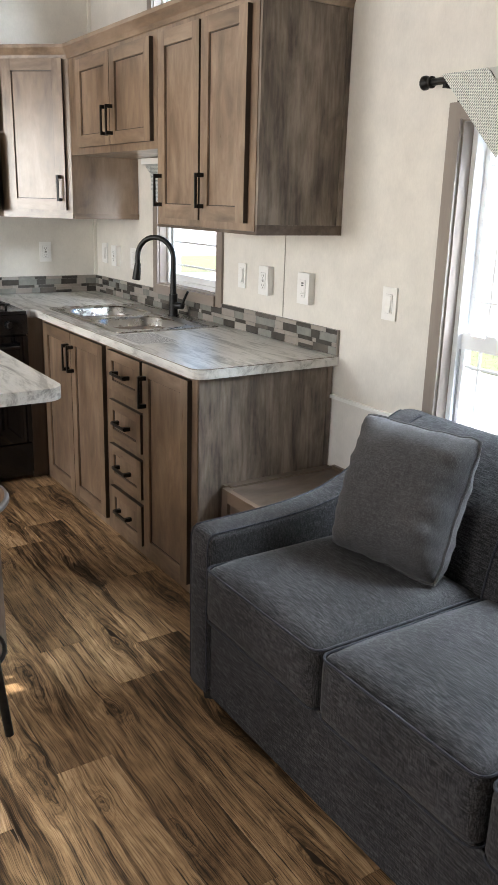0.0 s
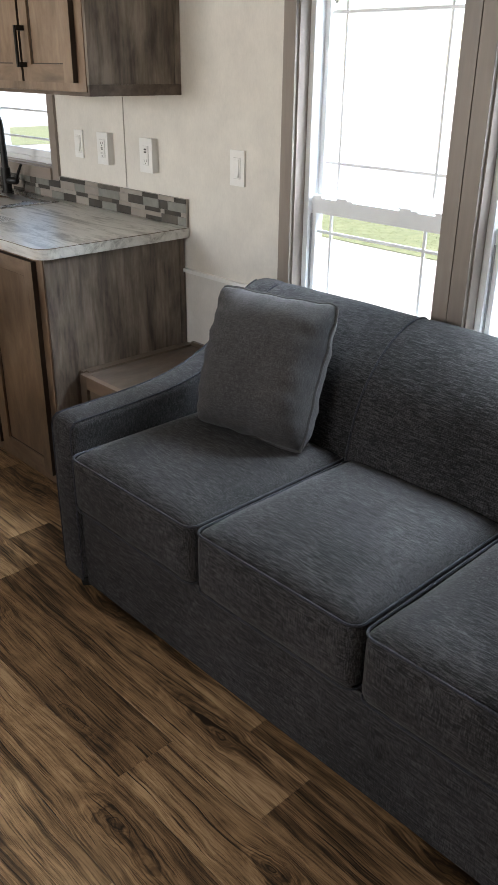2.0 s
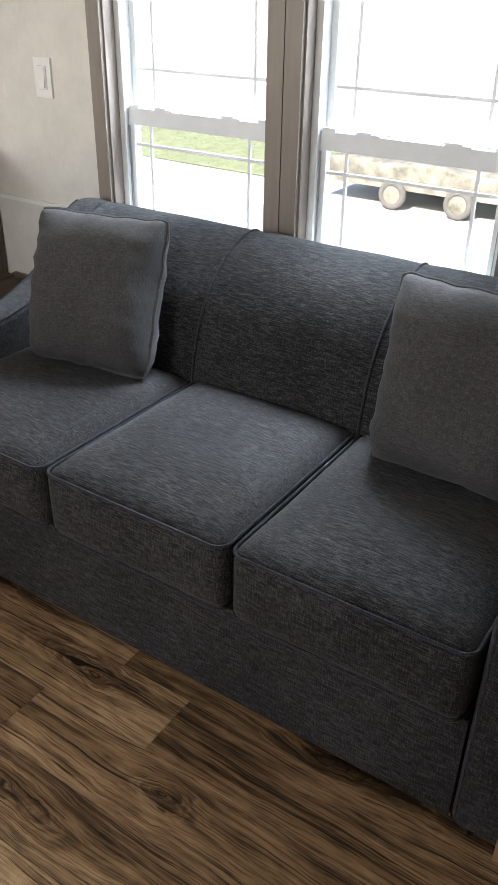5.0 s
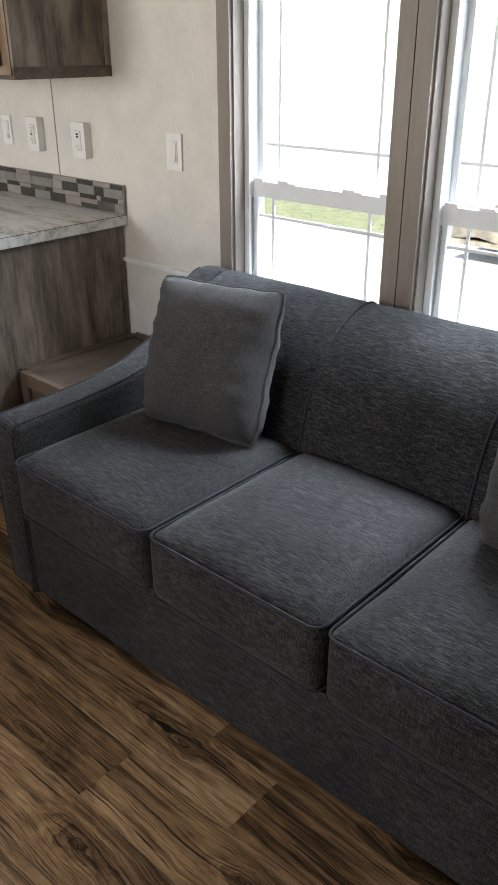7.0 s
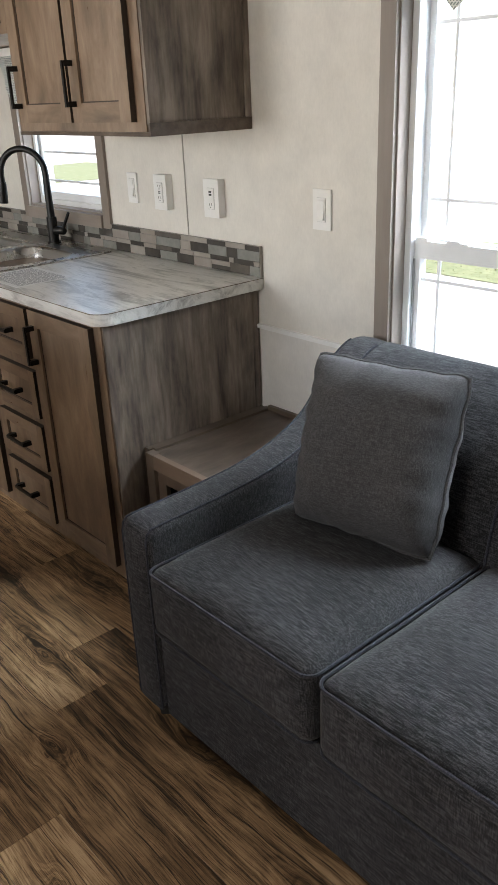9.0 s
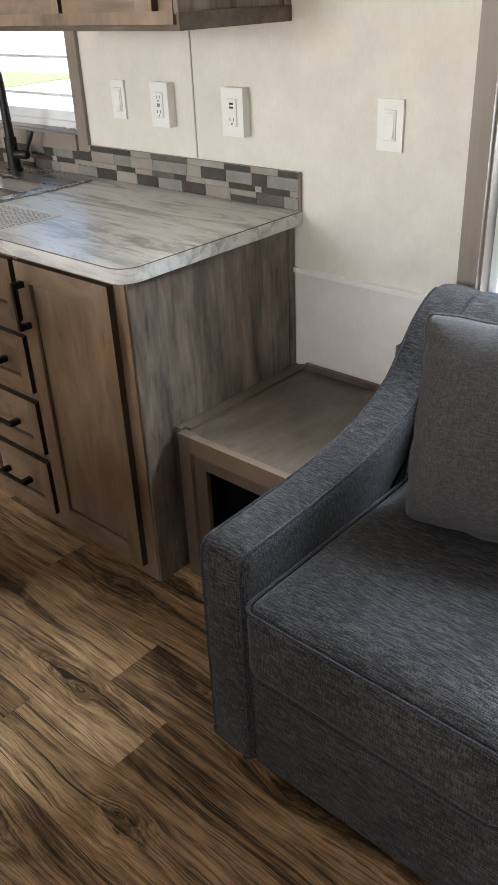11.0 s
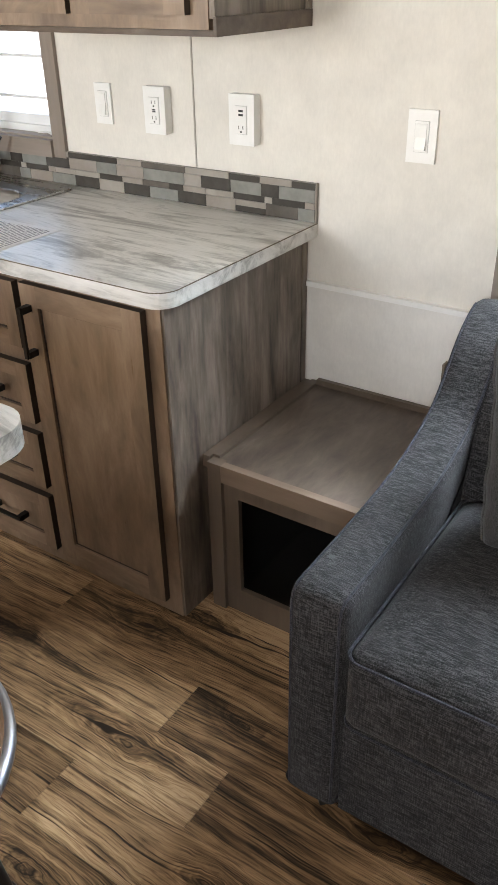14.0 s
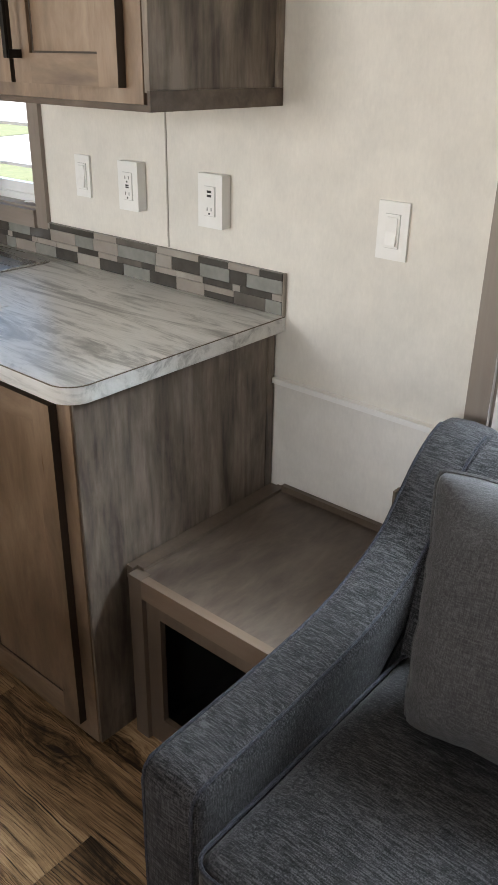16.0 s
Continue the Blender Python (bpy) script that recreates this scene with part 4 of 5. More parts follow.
# ---- range and hood at the far wall ----
def kitchen_range():
    root = tagged(new("range"), "black gas kitchen range with glass oven door", "stove")
    x0, x1, y0 = 0.675, 1.432, 4.285
    boxes("body", [(x0, x1, y0, NORTH - 0.01, 0.02, 0.90)], "enamel", root, bevel=0.004)
    boxes("cooktop", [(x0 - 0.0, x1, y0 - 0.02, NORTH - 0.012, 0.9005, 0.917)], "enamel", root, bevel=0.004)
    boxes("control_panel", [(x0, x1, y0 - 0.03, y0 - 0.0005, 0.80, 0.899)], "enamel", root, bevel=0.01, seg=3)
    boxes("oven_door", [(x0 + 0.004, x1 - 0.004, y0 - 0.035, y0 - 0.0005, 0.22, 0.79)], "oven_glass", root, bevel=0.006)
    boxes("drawer", [(x0 + 0.004, x1 - 0.004, y0 - 0.03, y0 - 0.0005, 0.05, 0.21)], "enamel", root, bevel=0.006)
    tube("handle", [(x0 + 0.06, y0 - 0.03, 0.74), (x0 + 0.06, y0 - 0.075, 0.74), (x1 - 0.06, y0 - 0.075, 0.74), (x1 - 0.06, y0 - 0.03, 0.74)], 0.011, "enamel", root, 10)
    for i in range(5):
        x = x0 + 0.1 + i * 0.14
        tube("knob", [(x, y0 - 0.029, 0.85), (x, y0 - 0.05, 0.85), (x, y0 - 0.055, 0.85)], [0.022, 0.019, 0.015], "enamel", root, 16)
    for cx in (x0 + 0.19, x1 - 0.19):
        rows = []
        for k in (-0.12, 0.0, 0.12):
            rows.append((cx + k - 0.006, cx + k + 0.006, 4.36, 4.94, 0.932, 0.944))
        rows += [(cx - 0.14, cx + 0.14, y - 0.006, y + 0.006, 0.9325, 0.9435) for y in (4.38, 4.65, 4.92)]
        rows += [(cx + a - 0.005, cx + a + 0.005, y - 0.005, y + 0.005, 0.9172, 0.933) for a in (-0.12, 0.12) for y in (4.38, 4.92)]
        boxes("grate", rows, "black_metal", root, bevel=0.001)
    return root


kitchen_range()
mw = tagged(new("microwave"), "black over-range microwave with glass door", "microwave")
boxes("body", [(0.68, 1.44, 4.64, NORTH - 0.006, 1.40, 1.80)], "enamel", mw, bevel=0.005)
boxes("door", [(0.69, 1.25, 4.61, 4.6395, 1.41, 1.79)], "oven_glass", mw, bevel=0.006)
boxes("panel", [(1.255, 1.435, 4.612, 4.6395, 1.41, 1.79)], "enamel", mw, bevel=0.006)
tube("handle", [(1.235, 4.612, 1.45), (1.235, 4.58, 1.46), (1.235, 4.58, 1.74), (1.235, 4.612, 1.75)], 0.008, "black_metal", mw, 10)
cabinet("wall_cabinet", "stained maple wall cabinet over the microwave", pose(0.68, 4.66, 0), 0.79, NORTH - 4.664, 1.805, utop,
        [("door", 0.01, 1.82, 0.38, 0.31, 0.35, 0.1, True), ("door", 0.395, 1.82, 0.38, 0.31, 0.03, 0.1, True)])


# ---- island counter and stool at the edge of the view ----
def island():
    root = tagged(new("kitchen_island"), "bar-height island with a pale streaked laminate top", "island")
    z0, z1 = 0.922, 0.96
    bm = bmesh.new()
    out = loop_rr(-0.2, 0.935, 2.355, 3.35, 0.06, 8)
    a = [bm.verts.new((x, y, z0)) for x, y in out]
    b = [bm.verts.new((x, y, z1)) for x, y in out]
    n = len(out)
    for k in range(n):
        bm.faces.new((a[k], a[(k + 1) % n], b[(k + 1) % n], b[k]))
    bm.faces.new(a[::-1])
    bm.faces.new(b)
    finish("top", bm, "counter", root, bevel=0.003)
    # unseen base, its extent chosen to shade the floor beside it
    boxes("base", [(-0.15, 0.78, 2.6, 3.3, 0.0, 0.921)], "lam_v", root, bevel=0.002)
    return root


island()


def stool():
    root = tagged(new("bar_stool"), "round wooden bar stool with metal band and black legs", "stool")
    cx, cy, z = 0.527, 2.32, 0.70
    bm = bmesh.new()
    cylinder(bm, (cx, cy), 0.193, 0.193, z - 0.028, z, 48)
    finish("seat", bm, "seat_wood", root, bevel=0.004)
    tube("band", [(cx + 0.1955 * math.cos(t), cy + 0.1955 * math.sin(t), z - 0.012) for t in [2 * math.pi * k / 48 for k in range(48)]], 0.0105, "band", root, 10, True)
    feet = []
    for a in (-48, 42, 132, 222):
        dx, dy = math.cos(radians(a)), math.sin(radians(a))
        feet.append((dx, dy))
        tube("leg", [(cx + dx * 0.11, cy + dy * 0.11, z - 0.028), (cx + dx * 0.15, cy + dy * 0.15, 0.35), (cx + dx * 0.195, cy + dy * 0.195, 0.0)], [0.016, 0.0145, 0.0125], "black_metal", root, 12)
    tube("foot_ring", [(cx + 0.166 * math.cos(t), cy + 0.166 * math.sin(t), 0.22) for t in [2 * math.pi * k / 32 for k in range(32)]], 0.007, "black_metal", root, 8, True)
    return root


stool()


# ---- boxed step beside the sofa ----
def bench():
    root = tagged(new("boxed_shelf"), "low grey-brown wood box with a dark open front", "shelf")
    x0, x1, y0, y1, z = 1.61, WALL - 0.006, 2.135, 2.59, 0.453
    boxes("top", [(x0 + 0.022, x1, y0, y1 - 0.018, z - 0.016, z)], "box_top", root, bevel=0.001)
    boxes("edge", [(x0, x0 + 0.0215, y0, y1 - 0.0405, z - 0.046, z + 0.002)], "box_y", root, bevel=0.002)
    boxes("post", [(x0, x0 + 0.03, y1 - 0.04, y1, 0.0, z + 0.002)], "box_v", root, bevel=0.002)
    boxes("post", [(x0, x0 + 0.03, y0, y0 + 0.03, 0.0, z - 0.047)], "box_v", root, bevel=0.002)
    boxes("ledge", [(x0 + 0.0305, x1, y1 - 0.0175, y1 + 0.004, z - 0.016, z + 0.008), (x0 + 0.02, x1, y1 + 0.006, y1 + 0.027, z - 0.03, z + 0.004)], "box_v", root, bevel=0.002)
    boxes("ledge", [(x1 - 0.014, x1, y0, y1 - 0.018, z + 0.0005, z + 0.018)], "box_v", root, bevel=0.003)
    # recessed inner frame round the opening
    fx0, fx1 = x0 + 0.012, x0 + 0.027
    a, b, c, d = y0 + 0.03, y1 - 0.0405, 0.0, z - 0.047
    boxes("frame", [(fx0, fx1, b - 0.042, b, c, d), (fx0, fx1, a, a + 0.042, c, d), (fx0, fx1, a + 0.042, b - 0.042, d - 0.042, d), (fx0, fx1, a + 0.042, b - 0.042, c, c + 0.075)], "box_v", root, bevel=0.002)
    # near-black sheets paint the shade inside the open box
    boxes("shade_lining", [(fx1, x1, b + 0.002, b + 0.01, 0.002, z - 0.017), (fx1, x1, a - 0.01, a - 0.002, 0.002, z - 0.017), (x1 - 0.01, x1, a, b, 0.002, z - 0.017), (fx1, x1 - 0.011, a, b, 0.002, 0.01)], "dark_inside", root)
    return root


bench()


# ---- sofa ----
def arm_mesh(prof, y0, y1, root):
    """A padded arm: an outline in x and z, drawn along y with rounded rims."""
    r, secs = 0.022, []
    for f in (0.0, 0.12, 0.3, 0.55, 1.0):
        secs.append((y0 + r * f, r * (1 - math.sqrt(max(0.0, 1 - (1 - f) ** 2)))))
    secs += [((y0 + y1) / 2, -0.0025)] + [(y0 + y1 - y, i) for y, i in secs[::-1]]
    bm = bmesh.new()
    n, rings = len(prof), []
    for y, ins in secs:
        ring = []
        for k, (x, z) in enumerate(prof):
            a, c = prof[(k - 1) % n], prof[(k + 1) % n]
            t = Vector((c[0] - a[0], c[1] - a[1])).normalized()
            ring.append(bm.verts.new((x + t.y * ins, y, z - t.x * ins)))
        rings.append(ring)
    for p, q in zip(rings, rings[1:]):
        for k in range(n):
            bm.faces.new((p[k], p[(k + 1) % n], q[(k + 1) % n], q[k]))
    bm.faces.new(rings[0])
    bm.faces.new(rings[-1][::-1])
    return finish("arm", bm, "fab_z", root, smooth=True, angle=60)


def sofa():
    root = tagged(new("sofa"), "three-seat blue-grey woven fabric sofa with welted cushions", "sofa")
    ys = [2.002, 1.463, 0.955, 0.447]
    ao, bo = 2.121, 0.328
    FX = 1.224
    prof_top = [(1.213, 0.564), (1.32, 0.566), (1.45, 0.570), (1.56, 0.577), (1.66, 0.592), (1.75, 0.62), (1.83, 0.66), (1.885, 0.716), (1.935, 0.77), (1.985, 0.806), (2.03, 0.822), (2.075, 0.82), (2.105, 0.80)]
    top = [(p.x, p.z) for p in smooth_path([(x, 0, z) for x, z in prof_top], 4)]
    for y0, y1 in ((ys[0] + 0.004, ao), (bo, ys[3] - 0.004)):
        arm_mesh([(1.217, 0.036), (1.214, 0.046), (1.2125, 0.2), (1.2125, 0.4), (1.214, 0.529), (1.219, 0.549), (1.231, 0.561)] + top[2:] + [(2.112, 0.70), (2.112, 0.046), (2.105, 0.036)], y0, y1, root)
        for y in (y0 + 0.01, y1 - 0.01):
            tube("welt", [(1.217, y, 0.046), (1.215, y, 0.3), (1.216, y, 0.529), (1.221, y, 0.55), (1.233, y, 0.561)] + [(x, y, z - 0.002) for x, z in top[2:-8]], 0.0032, "welt", root, 6)
    boxes("base", [(FX, 2.09, ys[3], ys[0], 0.034, 0.3)], "fab_y", root, bevel=0.012, seg=3)
    # backrest in three sewn sections
    front = [(1.745, 0.30), (1.755, 0.46), (1.775, 0.56), (1.803, 0.645), (1.845, 0.71), (1.90, 0.765), (1.96, 0.803), (2.02, 0.823), (2.07, 0.822), (2.10, 0.80), (2.113, 0.76)]
    fr = [(p.x, p.z) for p in smooth_path([(x, 0, z) for x, z in front], 4)]
    for a, b in zip(ys, ys[1:]):
        bm = bmesh.new()
        n = 9
        rows = []
        for i in range(n + 1):
            u = i / n
            y = a + (b - a) * u
            e = abs(2 * u - 1)
            puff = 0.0025 * (1 - e ** 8) - 0.0015
            ring = []
            for k, (x, z) in enumerate(fr):
                q = fr[min(k + 1, len(fr) - 1)]
                p = fr[max(k - 1, 0)]
                t = Vector((q[0] - p[0], q[1] - p[1])).normalized()
                w = 0.003 * noise.noise(Vector((y * 6, z * 9, 3)))
                ring.append(bm.verts.new((x - t.y * (puff + w), y, z + t.x * (puff + w))))
            ring.append(bm.verts.new((2.113, y, 0.05)))
            ring.append(bm.verts.new((1.745, y, 0.05)))
            rows.append(ring)
        m_ = len(rows[0])
        for p, q in zip(rows, rows[1:]):
            for k in range(m_):
                bm.faces.new((p[k], p[(k + 1) % m_], q[(k + 1) % m_], q[k]))
        bm.faces.new(rows[0])
        bm.faces.new(rows[-1][::-1])
        finish("backrest", bm, "fab_y", root, smooth=True, angle=50)
    for y in ys[1:3]:
        tube("welt", [(x - 0.001, y, z + 0.001) for x, z in fr[4:]], 0.0036, "welt", root, 6)
    # three seat cushions with welted edges
    for i, (a, b) in enumerate(zip(ys, ys[1:])):
        y0, y1 = b + 0.0055, a - 0.0055
        rounded_block("seat_cushion", 1.193, 1.775, y0, y1, 0.304, 0.482, 0.03, 0.028, "fab_y", root, 14, seed=i * 3.1)
        for z, r in ((0.474, 0.0036), (0.312, 0.003)):
            lp = loop_rr(1.1945, 1.774, y0 + 0.0015, y1 - 0.0015, 0.03, 5)
            tube("welt", [(x, y, z) for x, y in lp], r, "welt", root, 6, True)
    for x in (1.262, 2.06):
        for y in (2.045, 0.405):
            bm = bmesh.new()
            cylinder(bm, (x, y), 0.033, 0.04, 0.0, 0.0385, 4)
            finish("leg", bm, "leg", root)
    boxes("tag", [(1.89, 1.912, 2.1195, 2.125, 0.68, 0.718)], "tan", root, bevel=0.001)
    return root


sofa()


def pillow(m, size, thick, seed, label):
    """A square stuffed pillow standing in local x and z, with a welted edge and creases."""
    root = tagged(new("throw_pillow"), label, "pillow", "throw pillows on the sofa")
    root.matrix_basis = m
    bm = bmesh.new()
    n, h = 34, size / 2
    edge = []

    def place(i, k, s):
        u, v = 2 * i / n - 1, 2 * k / n - 1
        pin = 1 - 0.045 * (1 - u * u) * v * v
        pin2 = 1 - 0.045 * (1 - v * v) * u * u
        rc = 1 - 0.045 * (u * v) ** 6
        x, z = u * h * pin2 * rc * (0.955 + 0.045 * v) - 0.012 * v, v * h * pin * rc
        f = max(0.0, (1 - abs(u) ** 4) * (1 - abs(v) ** 3.4)) ** 0.5
        # the filling sags, and the cover puckers along its seams
        y = s * thick / 2 * f * (1.0 - 0.16 * v)
        eu, ev = math.exp(-(1 - abs(u)) / 0.22), math.exp(-(1 - abs(v)) / 0.2)
        cr = noise.noise(Vector((u * 1.8 + seed, v * 1.8, s))) * 0.009
        cr += eu * 0.022 * noise.noise(Vector((u * 1.5 + seed, v * 6.5, s * 2 + seed))) + ev * 0.014 * noise.noise(Vector((u * 6 + seed, v * 1.5, s * 3)))
        wx = 0.006 * noise.noise(Vector((seed, v * 4, u))) * abs(u)
        wz = 0.006 * noise.noise(Vector((u * 4, seed, v))) * abs(v)
        wy = 0.008 * noise.noise(Vector((u * 3 + seed, v * 3, 7))) * max(abs(u), abs(v)) ** 4
        return (x + wx, y + s * cr * f ** 0.5 + wy, z + wz)

    grid = {}
    for s in (-1, 1):
        for i in range(n + 1):
            for k in range(n + 1):
                rim = i in (0, n) or k in (0, n)
                key = (i, k, 0 if rim else s)
                if key not in grid:
                    grid[key] = bm.verts.new(place(i, k, s if not rim else 1))
    def g(i, k, s):
        return grid[(i, k, 0 if i in (0, n) or k in (0, n) else s)]
    for s in (-1, 1):
        for i in range(n):
            for k in range(n):
                bm.faces.new((g(i, k, s), g(i + 1, k, s), g(i + 1, k + 1, s), g(i, k + 1, s)))
    ring = [place(i, 0, 1) for i in range(n)] + [place(n, k, 1) for k in range(n)] + [place(n - i, n, 1) for i in range(n)] + [place(0, n - k, 1) for k in range(n)]
    finish("cover", bm, "pillow", root, smooth=True)
    tube("welt", ring, 0.0048, "pillow", root, 6, True)
    return root


pillow(pose(1.702, 1.742, 0.69, 0, 0, -84) @ pose(0, 0, 0, -25, 0, 0) @ pose(0, 0, 0, 0, -2, 0), 0.425, 0.2, 1.0, "square blue-grey pillow leaning in the sofa corner")
pillow(pose(1.715, 0.69, 0.692, 0, 0, -94) @ pose(0, 0, 0, -23, 0, 0) @ pose(0, 0, 0, 0, -1, 0), 0.425, 0.2, 5.0, "square blue-grey pillow leaning at the sofa end")


# ---- wooden console at the near end ----
def console():
    root = tagged(new("console_table"), "brown wooden console table at the sofa's near end", "table")
    x0, x1, y0, y1, z = 0.66, 1.10, -0.95, 0.292, 0.80
    boxes("top", [(x0, x1, y0, y1, z - 0.03, z)], "seat_wood", root, bevel=0.004)
    for y in (y1 - 0.035, y0 + 0.012):
        boxes("panel", [(x0 + 0.012, x1 - 0.012, y, y + 0.023, 0.0, z - 0.0305)], "seat_wood", root, bevel=0.002)
    boxes("shelf", [(x0 + 0.02, x1 - 0.02, y0 + 0.0355, y1 - 0.0355, 0.12, 0.145)], "seat_wood", root, bevel=0.002)
    boxes("back", [(x1 - 0.03, x1 - 0.015, y0 + 0.0355, y1 - 0.0355, 0.1455, z - 0.0305)], "seat_wood", root)
    return root


console()


# ---- outdoors ----
GZ = -0.62
def sheet_at(name, x0, x1, y0, y1, z, key, label):
    return tagged(boxes(name, [(x0, x1, y0, y1, z - 0.3, z)], key), label, kind="structure")


sheet_at("ground", -400, 600, -400, 600, GZ, "concrete", "pale concrete and gravel yard in bright sun")
bm = bmesh.new()
rg = random.Random(3)
lo, hi = [], []
for i in range(60):
    y = 5.4 + i * 1.2
    lo.append(bm.verts.new((8.45 + rg.uniform(-0.12, 0.12), y, GZ + 0.012)))
    hi.append(bm.verts.new((10.6 + rg.uniform(-0.2, 0.2), y, GZ + 0.012)))
for i in range(59):
    bm.faces.new((lo[i], hi[i], hi[i + 1], lo[i + 1]))
lawn = tagged(finish("lawn", bm, "grass"), "strip of green lawn beside the yard", kind="structure")
bm = bmesh.new()
for i in range(8):
    lo[i] = bm.verts.new((6 + i * 1.5, 21.5 + rg.uniform(-0.4, 0.4), GZ + 0.012))
    hi[i] = bm.verts.new((6 + i * 1.5, 28 + rg.uniform(-0.6, 0.6), GZ + 0.012))
for i in range(7):
    bm.faces.new((lo[i], lo[i + 1], hi[i + 1], hi[i]))
tagged(finish("lawn", bm, "grass"), "pale green lawn across the yard", kind="structure")
bm = bmesh.new()
for i in range(7000):
    x, y = 8.5 + rg.random() * 2.0, 5.4 + rg.random() * 9
    a, h = rg.uniform(0, 6.28), rg.uniform(0.006, 0.014)
    dx, dy = 0.008 * math.cos(a), 0.008 * math.sin(a)
    bm.faces.new([bm.verts.new(p) for p in ((x - dx, y - dy, GZ + 0.011), (x + dx, y + dy, GZ + 0.011), (x + rg.uniform(-.03, .03), y + rg.uniform(-.03, .03), GZ + 0.011 + h))])
tagged(finish("grass", bm, "grass"), "short green grass blades on the lawn", "grass", kind="stuff")


def trailer():
    root = tagged(new("utility_trailer"), "low flat trailer with a mottled tarpaulin load parked in the yard", "trailer")
    bm = bmesh.new()
    add_box(bm, 7.95, 9.4, 0.2, 4.4, GZ + 0.25, GZ + 0.43)
    bmesh.ops.subdivide_edges(bm, edges=bm.edges, cuts=12, use_grid_fill=True)
    for v in bm.verts:
        v.co += Vector([noise.noise(v.co * 3.3 + Vector((k * 9, 0, 0))) for k in range(3)]) * 0.06
    finish("load", bm, "mottle", root, smooth=True)
    boxes("bed", [(7.93, 9.42, 0.15, 4.45, GZ + 0.2, GZ + 0.25)], "mottle", root, bevel=0.01)
    for y in (3.6, 2.9):
        for x in (7.84, 9.35):
            tube("tyre", [(x + 0.06, y + 0.115 * math.cos(t), GZ + 0.15 + 0.115 * math.sin(t)) for t in [2 * math.pi * k / 28 for k in range(28)]], 0.035, "tyre", root, 10, True)
            tube("wheel", [(x + 0.02, y, GZ + 0.15), (x + 0.04, y, GZ + 0.15), (x + 0.1, y, GZ + 0.15)], [0.05, 0.09, 0.09], "mottle", root, 24)
    return root


trailer()

# ---- pieces: backsplash tiles ----
def backsplash():
    root = tagged(boxes("backsplash", [(WALL - 0.009, WALL - 0.0015, 2.596, NORTH - 0.0155, 0.9145, 1.0155)], "grout"), "mosaic strip backsplash in grey, taupe and charcoal", "backsplash")
    far = boxes("backing", [(0.66, WALL - 0.0015, NORTH - 0.009, NORTH - 0.0015, 0.9145, 1.0155)], "grout", root)
    edge = boxes("edge_trim", [(WALL - 0.0125, WALL - 0.0015, 2.5925, 2.5955, 0.9145, 1.0165)], TILES[2], root)
    cache = {}

    def tile(w, h, mi, m):
        key = (round(w, 3), round(h, 4), mi)
        if key not in cache:
            bm = bmesh.new()
            add_box(bm, -0.0045, 0.0, 0.0006, w - 0.0006, 0.0006, h - 0.0006)
            o = finish("tile", bm, TILES[mi], root, m, 0.0007, 1)
            cache[key] = o.data
        else:
            o = new("tile", cache[key])
            o.parent = root
            o.matrix_basis = m

    # four courses, a thin one over a thick one twice: colour letter and length in centimetres
    U = 0.1 / 6
    courses = ((5, 1, "K7 T10 K10 S15 D16 T9.5 K20 S10 G10"), (3, 2, "G11 K5.5 G10 K10 S6 G15 T10.5 G8 T11.5 K10"),
               (2, 1, "T3 K10 S2.5 K10 S9.5 T8 K5 D10 T8 K9 S10 T9"), (0, 2, "G5 D10 TK10 T10 K10 G10.5 K10 S10 K10 G10 T10"))
    for run, (s, e) in enumerate(((2.596, NORTH - 0.016), (0.66, WALL - 0.014))):
        for row, units, seq in courses:
            a, step = s, 0
            seq = seq.split()
            while a < e - 0.001:
                word = seq[step % len(seq)]
                step += 1
                kinds = word.rstrip("0123456789.")
                w = round(min(float(word[len(kinds):]) / 100, e - a), 3)
                h = units * U / len(kinds)
                for j, kind in enumerate(reversed(kinds)):
                    z, q = 0.915 + row * U + j * h, "KGTSD".index(kind)
                    if run == 0:
                        tile(w, h, q, pose(WALL - 0.0092, a, z))
                    else:
                        tile(w, h, q, pose(a + w, NORTH - 0.0092, z, 0, 0, 90))
                a += w


backsplash()


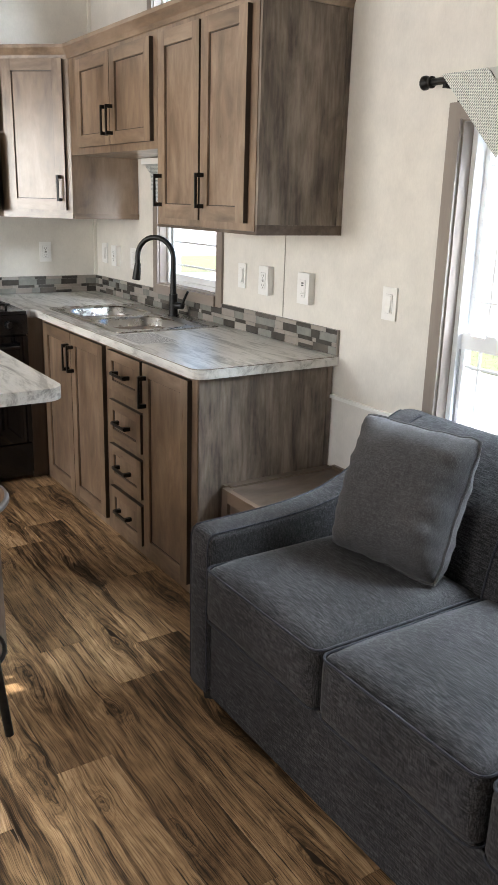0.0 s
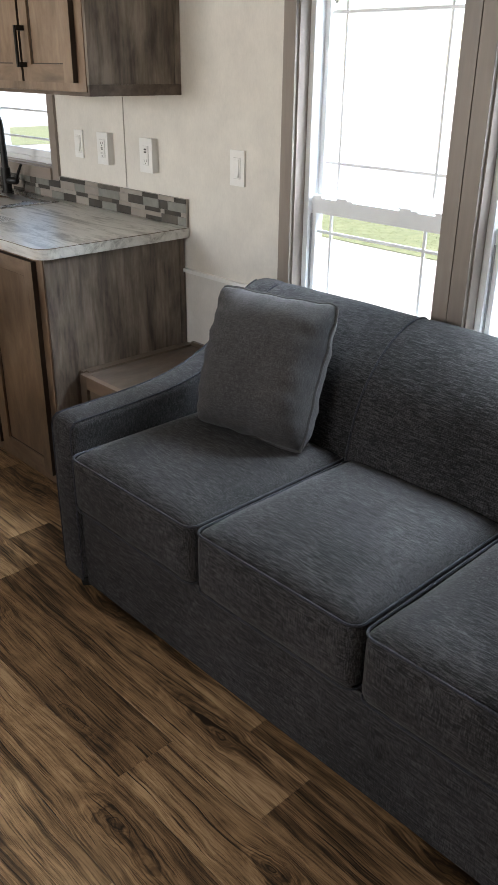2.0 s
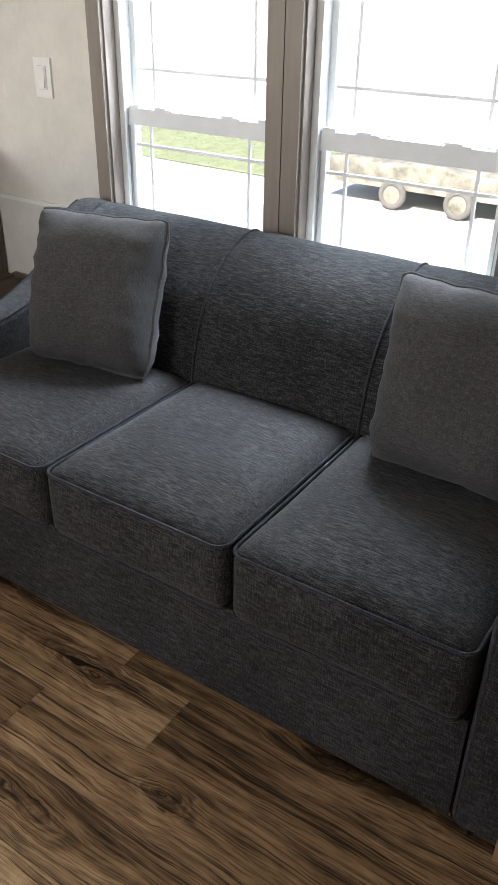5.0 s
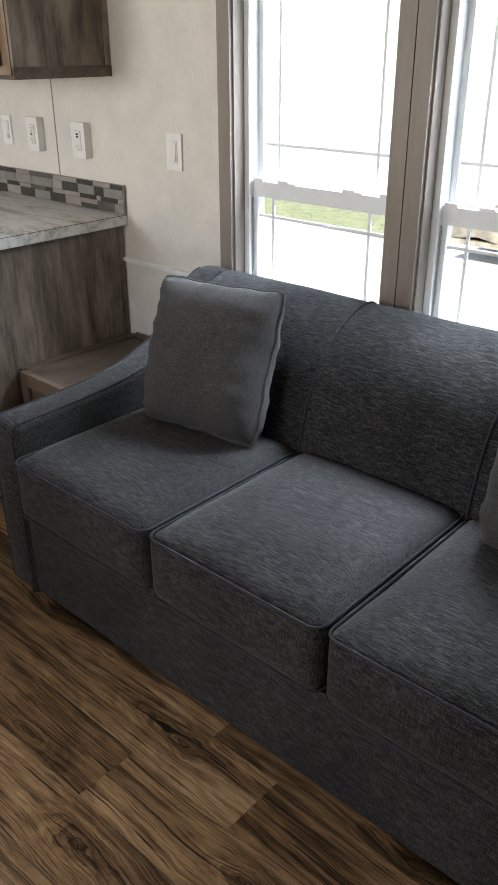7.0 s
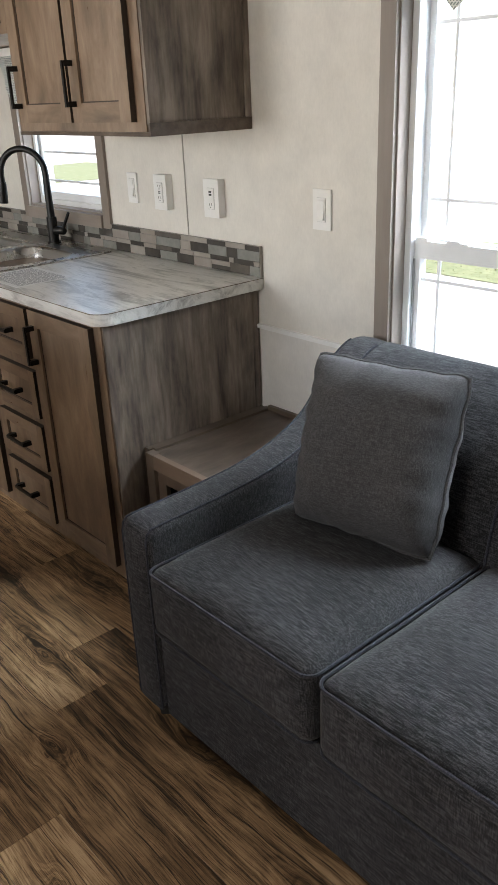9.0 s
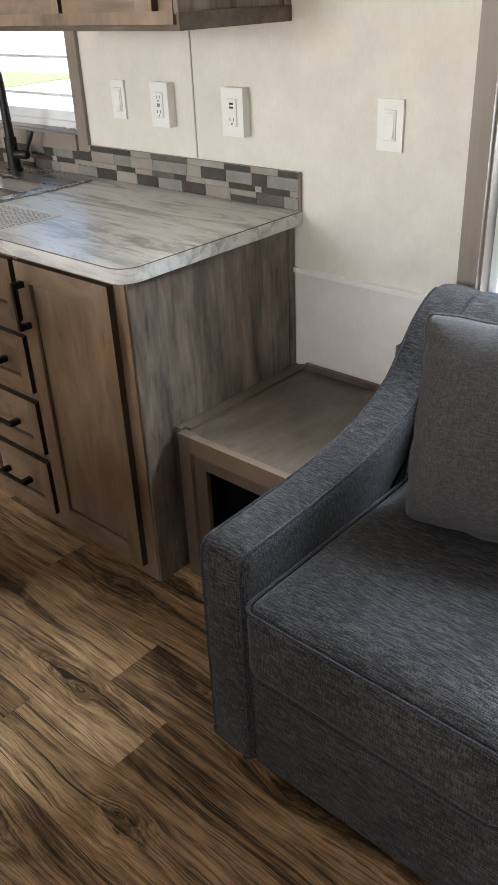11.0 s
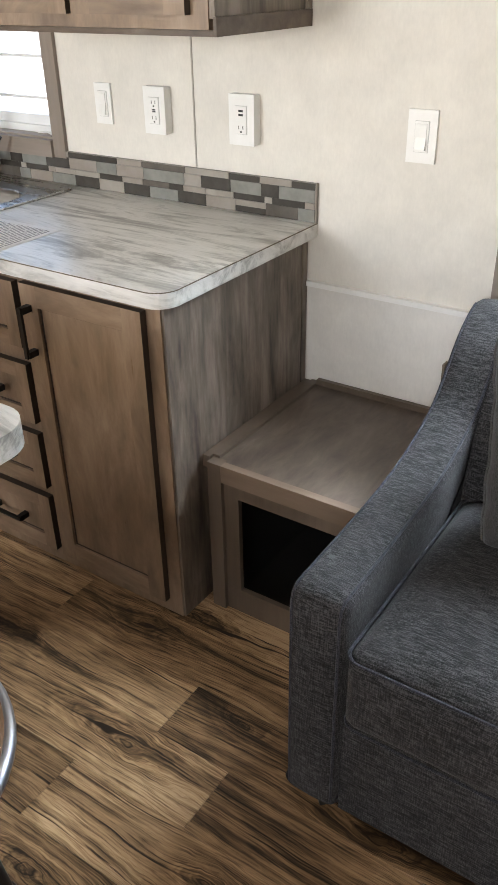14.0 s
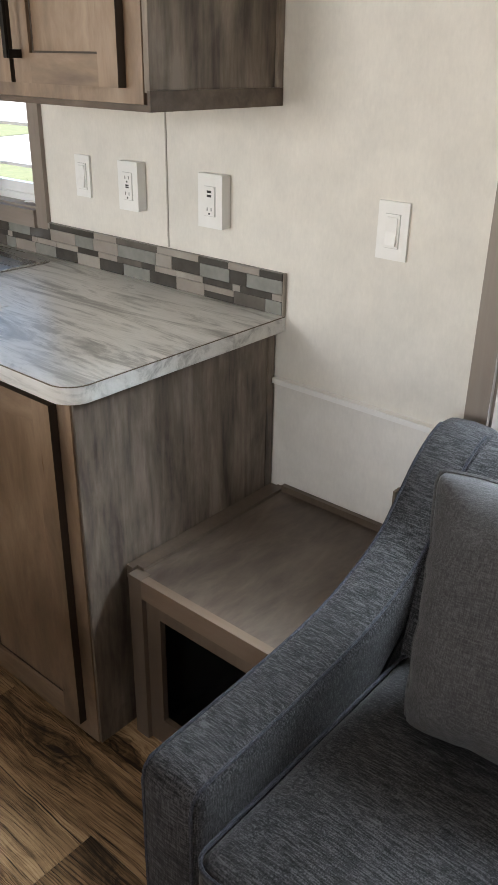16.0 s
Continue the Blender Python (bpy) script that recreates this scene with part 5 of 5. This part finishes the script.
# ---- pieces: floor planks ----
def planks():
    pitch, length = 0.1585, 1.195
    ends = {0: 0.753, 1: 1.357, 2: 1.054, 3: 1.252, 4: 1.742, 5: 0.95, 6: 1.55, -1: 1.15, -2: 0.62, -3: 1.43}
    knots = {2: ((0.10, 0.205), (9.0, 9.0)), 1: ((0.08, 0.79), (0.03, 0.2)), 0: ((0.077, 0.483), (0.06, 1.037)), 4: ((0.09, 0.936), (0.05, 0.3)), 3: ((0.05, 0.6), (0.12, 1.02))}
    # print tones; columns -1 to -3 also carry floor shade put into the colour
    tones = {-1: (-0.16, 0.0), -2: (0.0, -0.18), -3: (-0.14, -0.02), 2: (0.05, -0.18), 1: (-0.2, 0.02), 0: (-0.16, 0.06), 3: (0.02, -0.2), 4: (0.0, -0.1)}
    rp = random.Random(2)
    for c in range(-14, 9):
        x0 = 0.7165 + c * pitch
        if x0 > WALL or x0 + pitch < WEST:
            continue
        e = ends.get(c, rp.uniform(0, 1.195))
        lo, hi = (rp.uniform(-0.3, -0.06), rp.uniform(0.04, 0.26))
        if rp.random() < 0.5:
            lo, hi = hi, lo
        lo, hi = tones.get(c, (lo, hi))
        ka, kb = knots.get(c, ((rp.uniform(0.03, 0.13), rp.uniform(0.1, 1.0)), (9.0, 9.0)))
        cache = {}
        k0 = math.floor((SOUTH - e) / length)
        k = k0
        while e + k * length < NORTH:
            y0, y1 = e + k * length, e + (k + 1) * length
            ya, yb = max(y0, SOUTH), min(y1, NORTH)
            xa, xb = max(x0, WEST), min(x0 + pitch, WALL)
            key = (round(ya - y0, 3), round(yb - y0, 3))
            if key not in cache:
                bm = bmesh.new()
                uv, ua, ub = (bm.loops.layers.uv.new(q) for q in ("UVMap", "KnotA", "KnotB"))
                add_box(bm, xa - x0 + 0.0003, xb - x0 - 0.0003, ya - y0 + 0.0003, yb - y0 - 0.0003, -0.0038, 0.0)
                es = [ed for ed in bm.edges if all(v.co.z > -0.001 for v in ed.verts)]
                bmesh.ops.bevel(bm, geom=es, offset=0.0006, segments=1, affect="EDGES")
                for f in bm.faces:
                    for lp in f.loops:
                        px, py = lp.vert.co.x, lp.vert.co.y
                        lp[uv].uv = (px + c * 3.17 + 50, py + c * 7.31 + 100)
                        lp[ua].uv = ((px - ka[0]) / 0.026, (py - ka[1]) / 0.085)
                        lp[ub].uv = ((px - kb[0]) / 0.016, (py - kb[1]) / 0.05)
                o = finish("plank", bm, "floor", floor, pose(x0, y0, 0))
                at = o.data.attributes.new("tone", "FLOAT", "POINT")
                for i, v in enumerate(o.data.vertices):
                    at.data[i].value = 1.4 * (lo + (hi - lo) * v.co.y / length)
                cache[key] = o.data
            else:
                o = new("plank", cache[key])
                o.parent = floor
                o.matrix_basis = pose(x0, y0, 0)
            k += 1


planks()
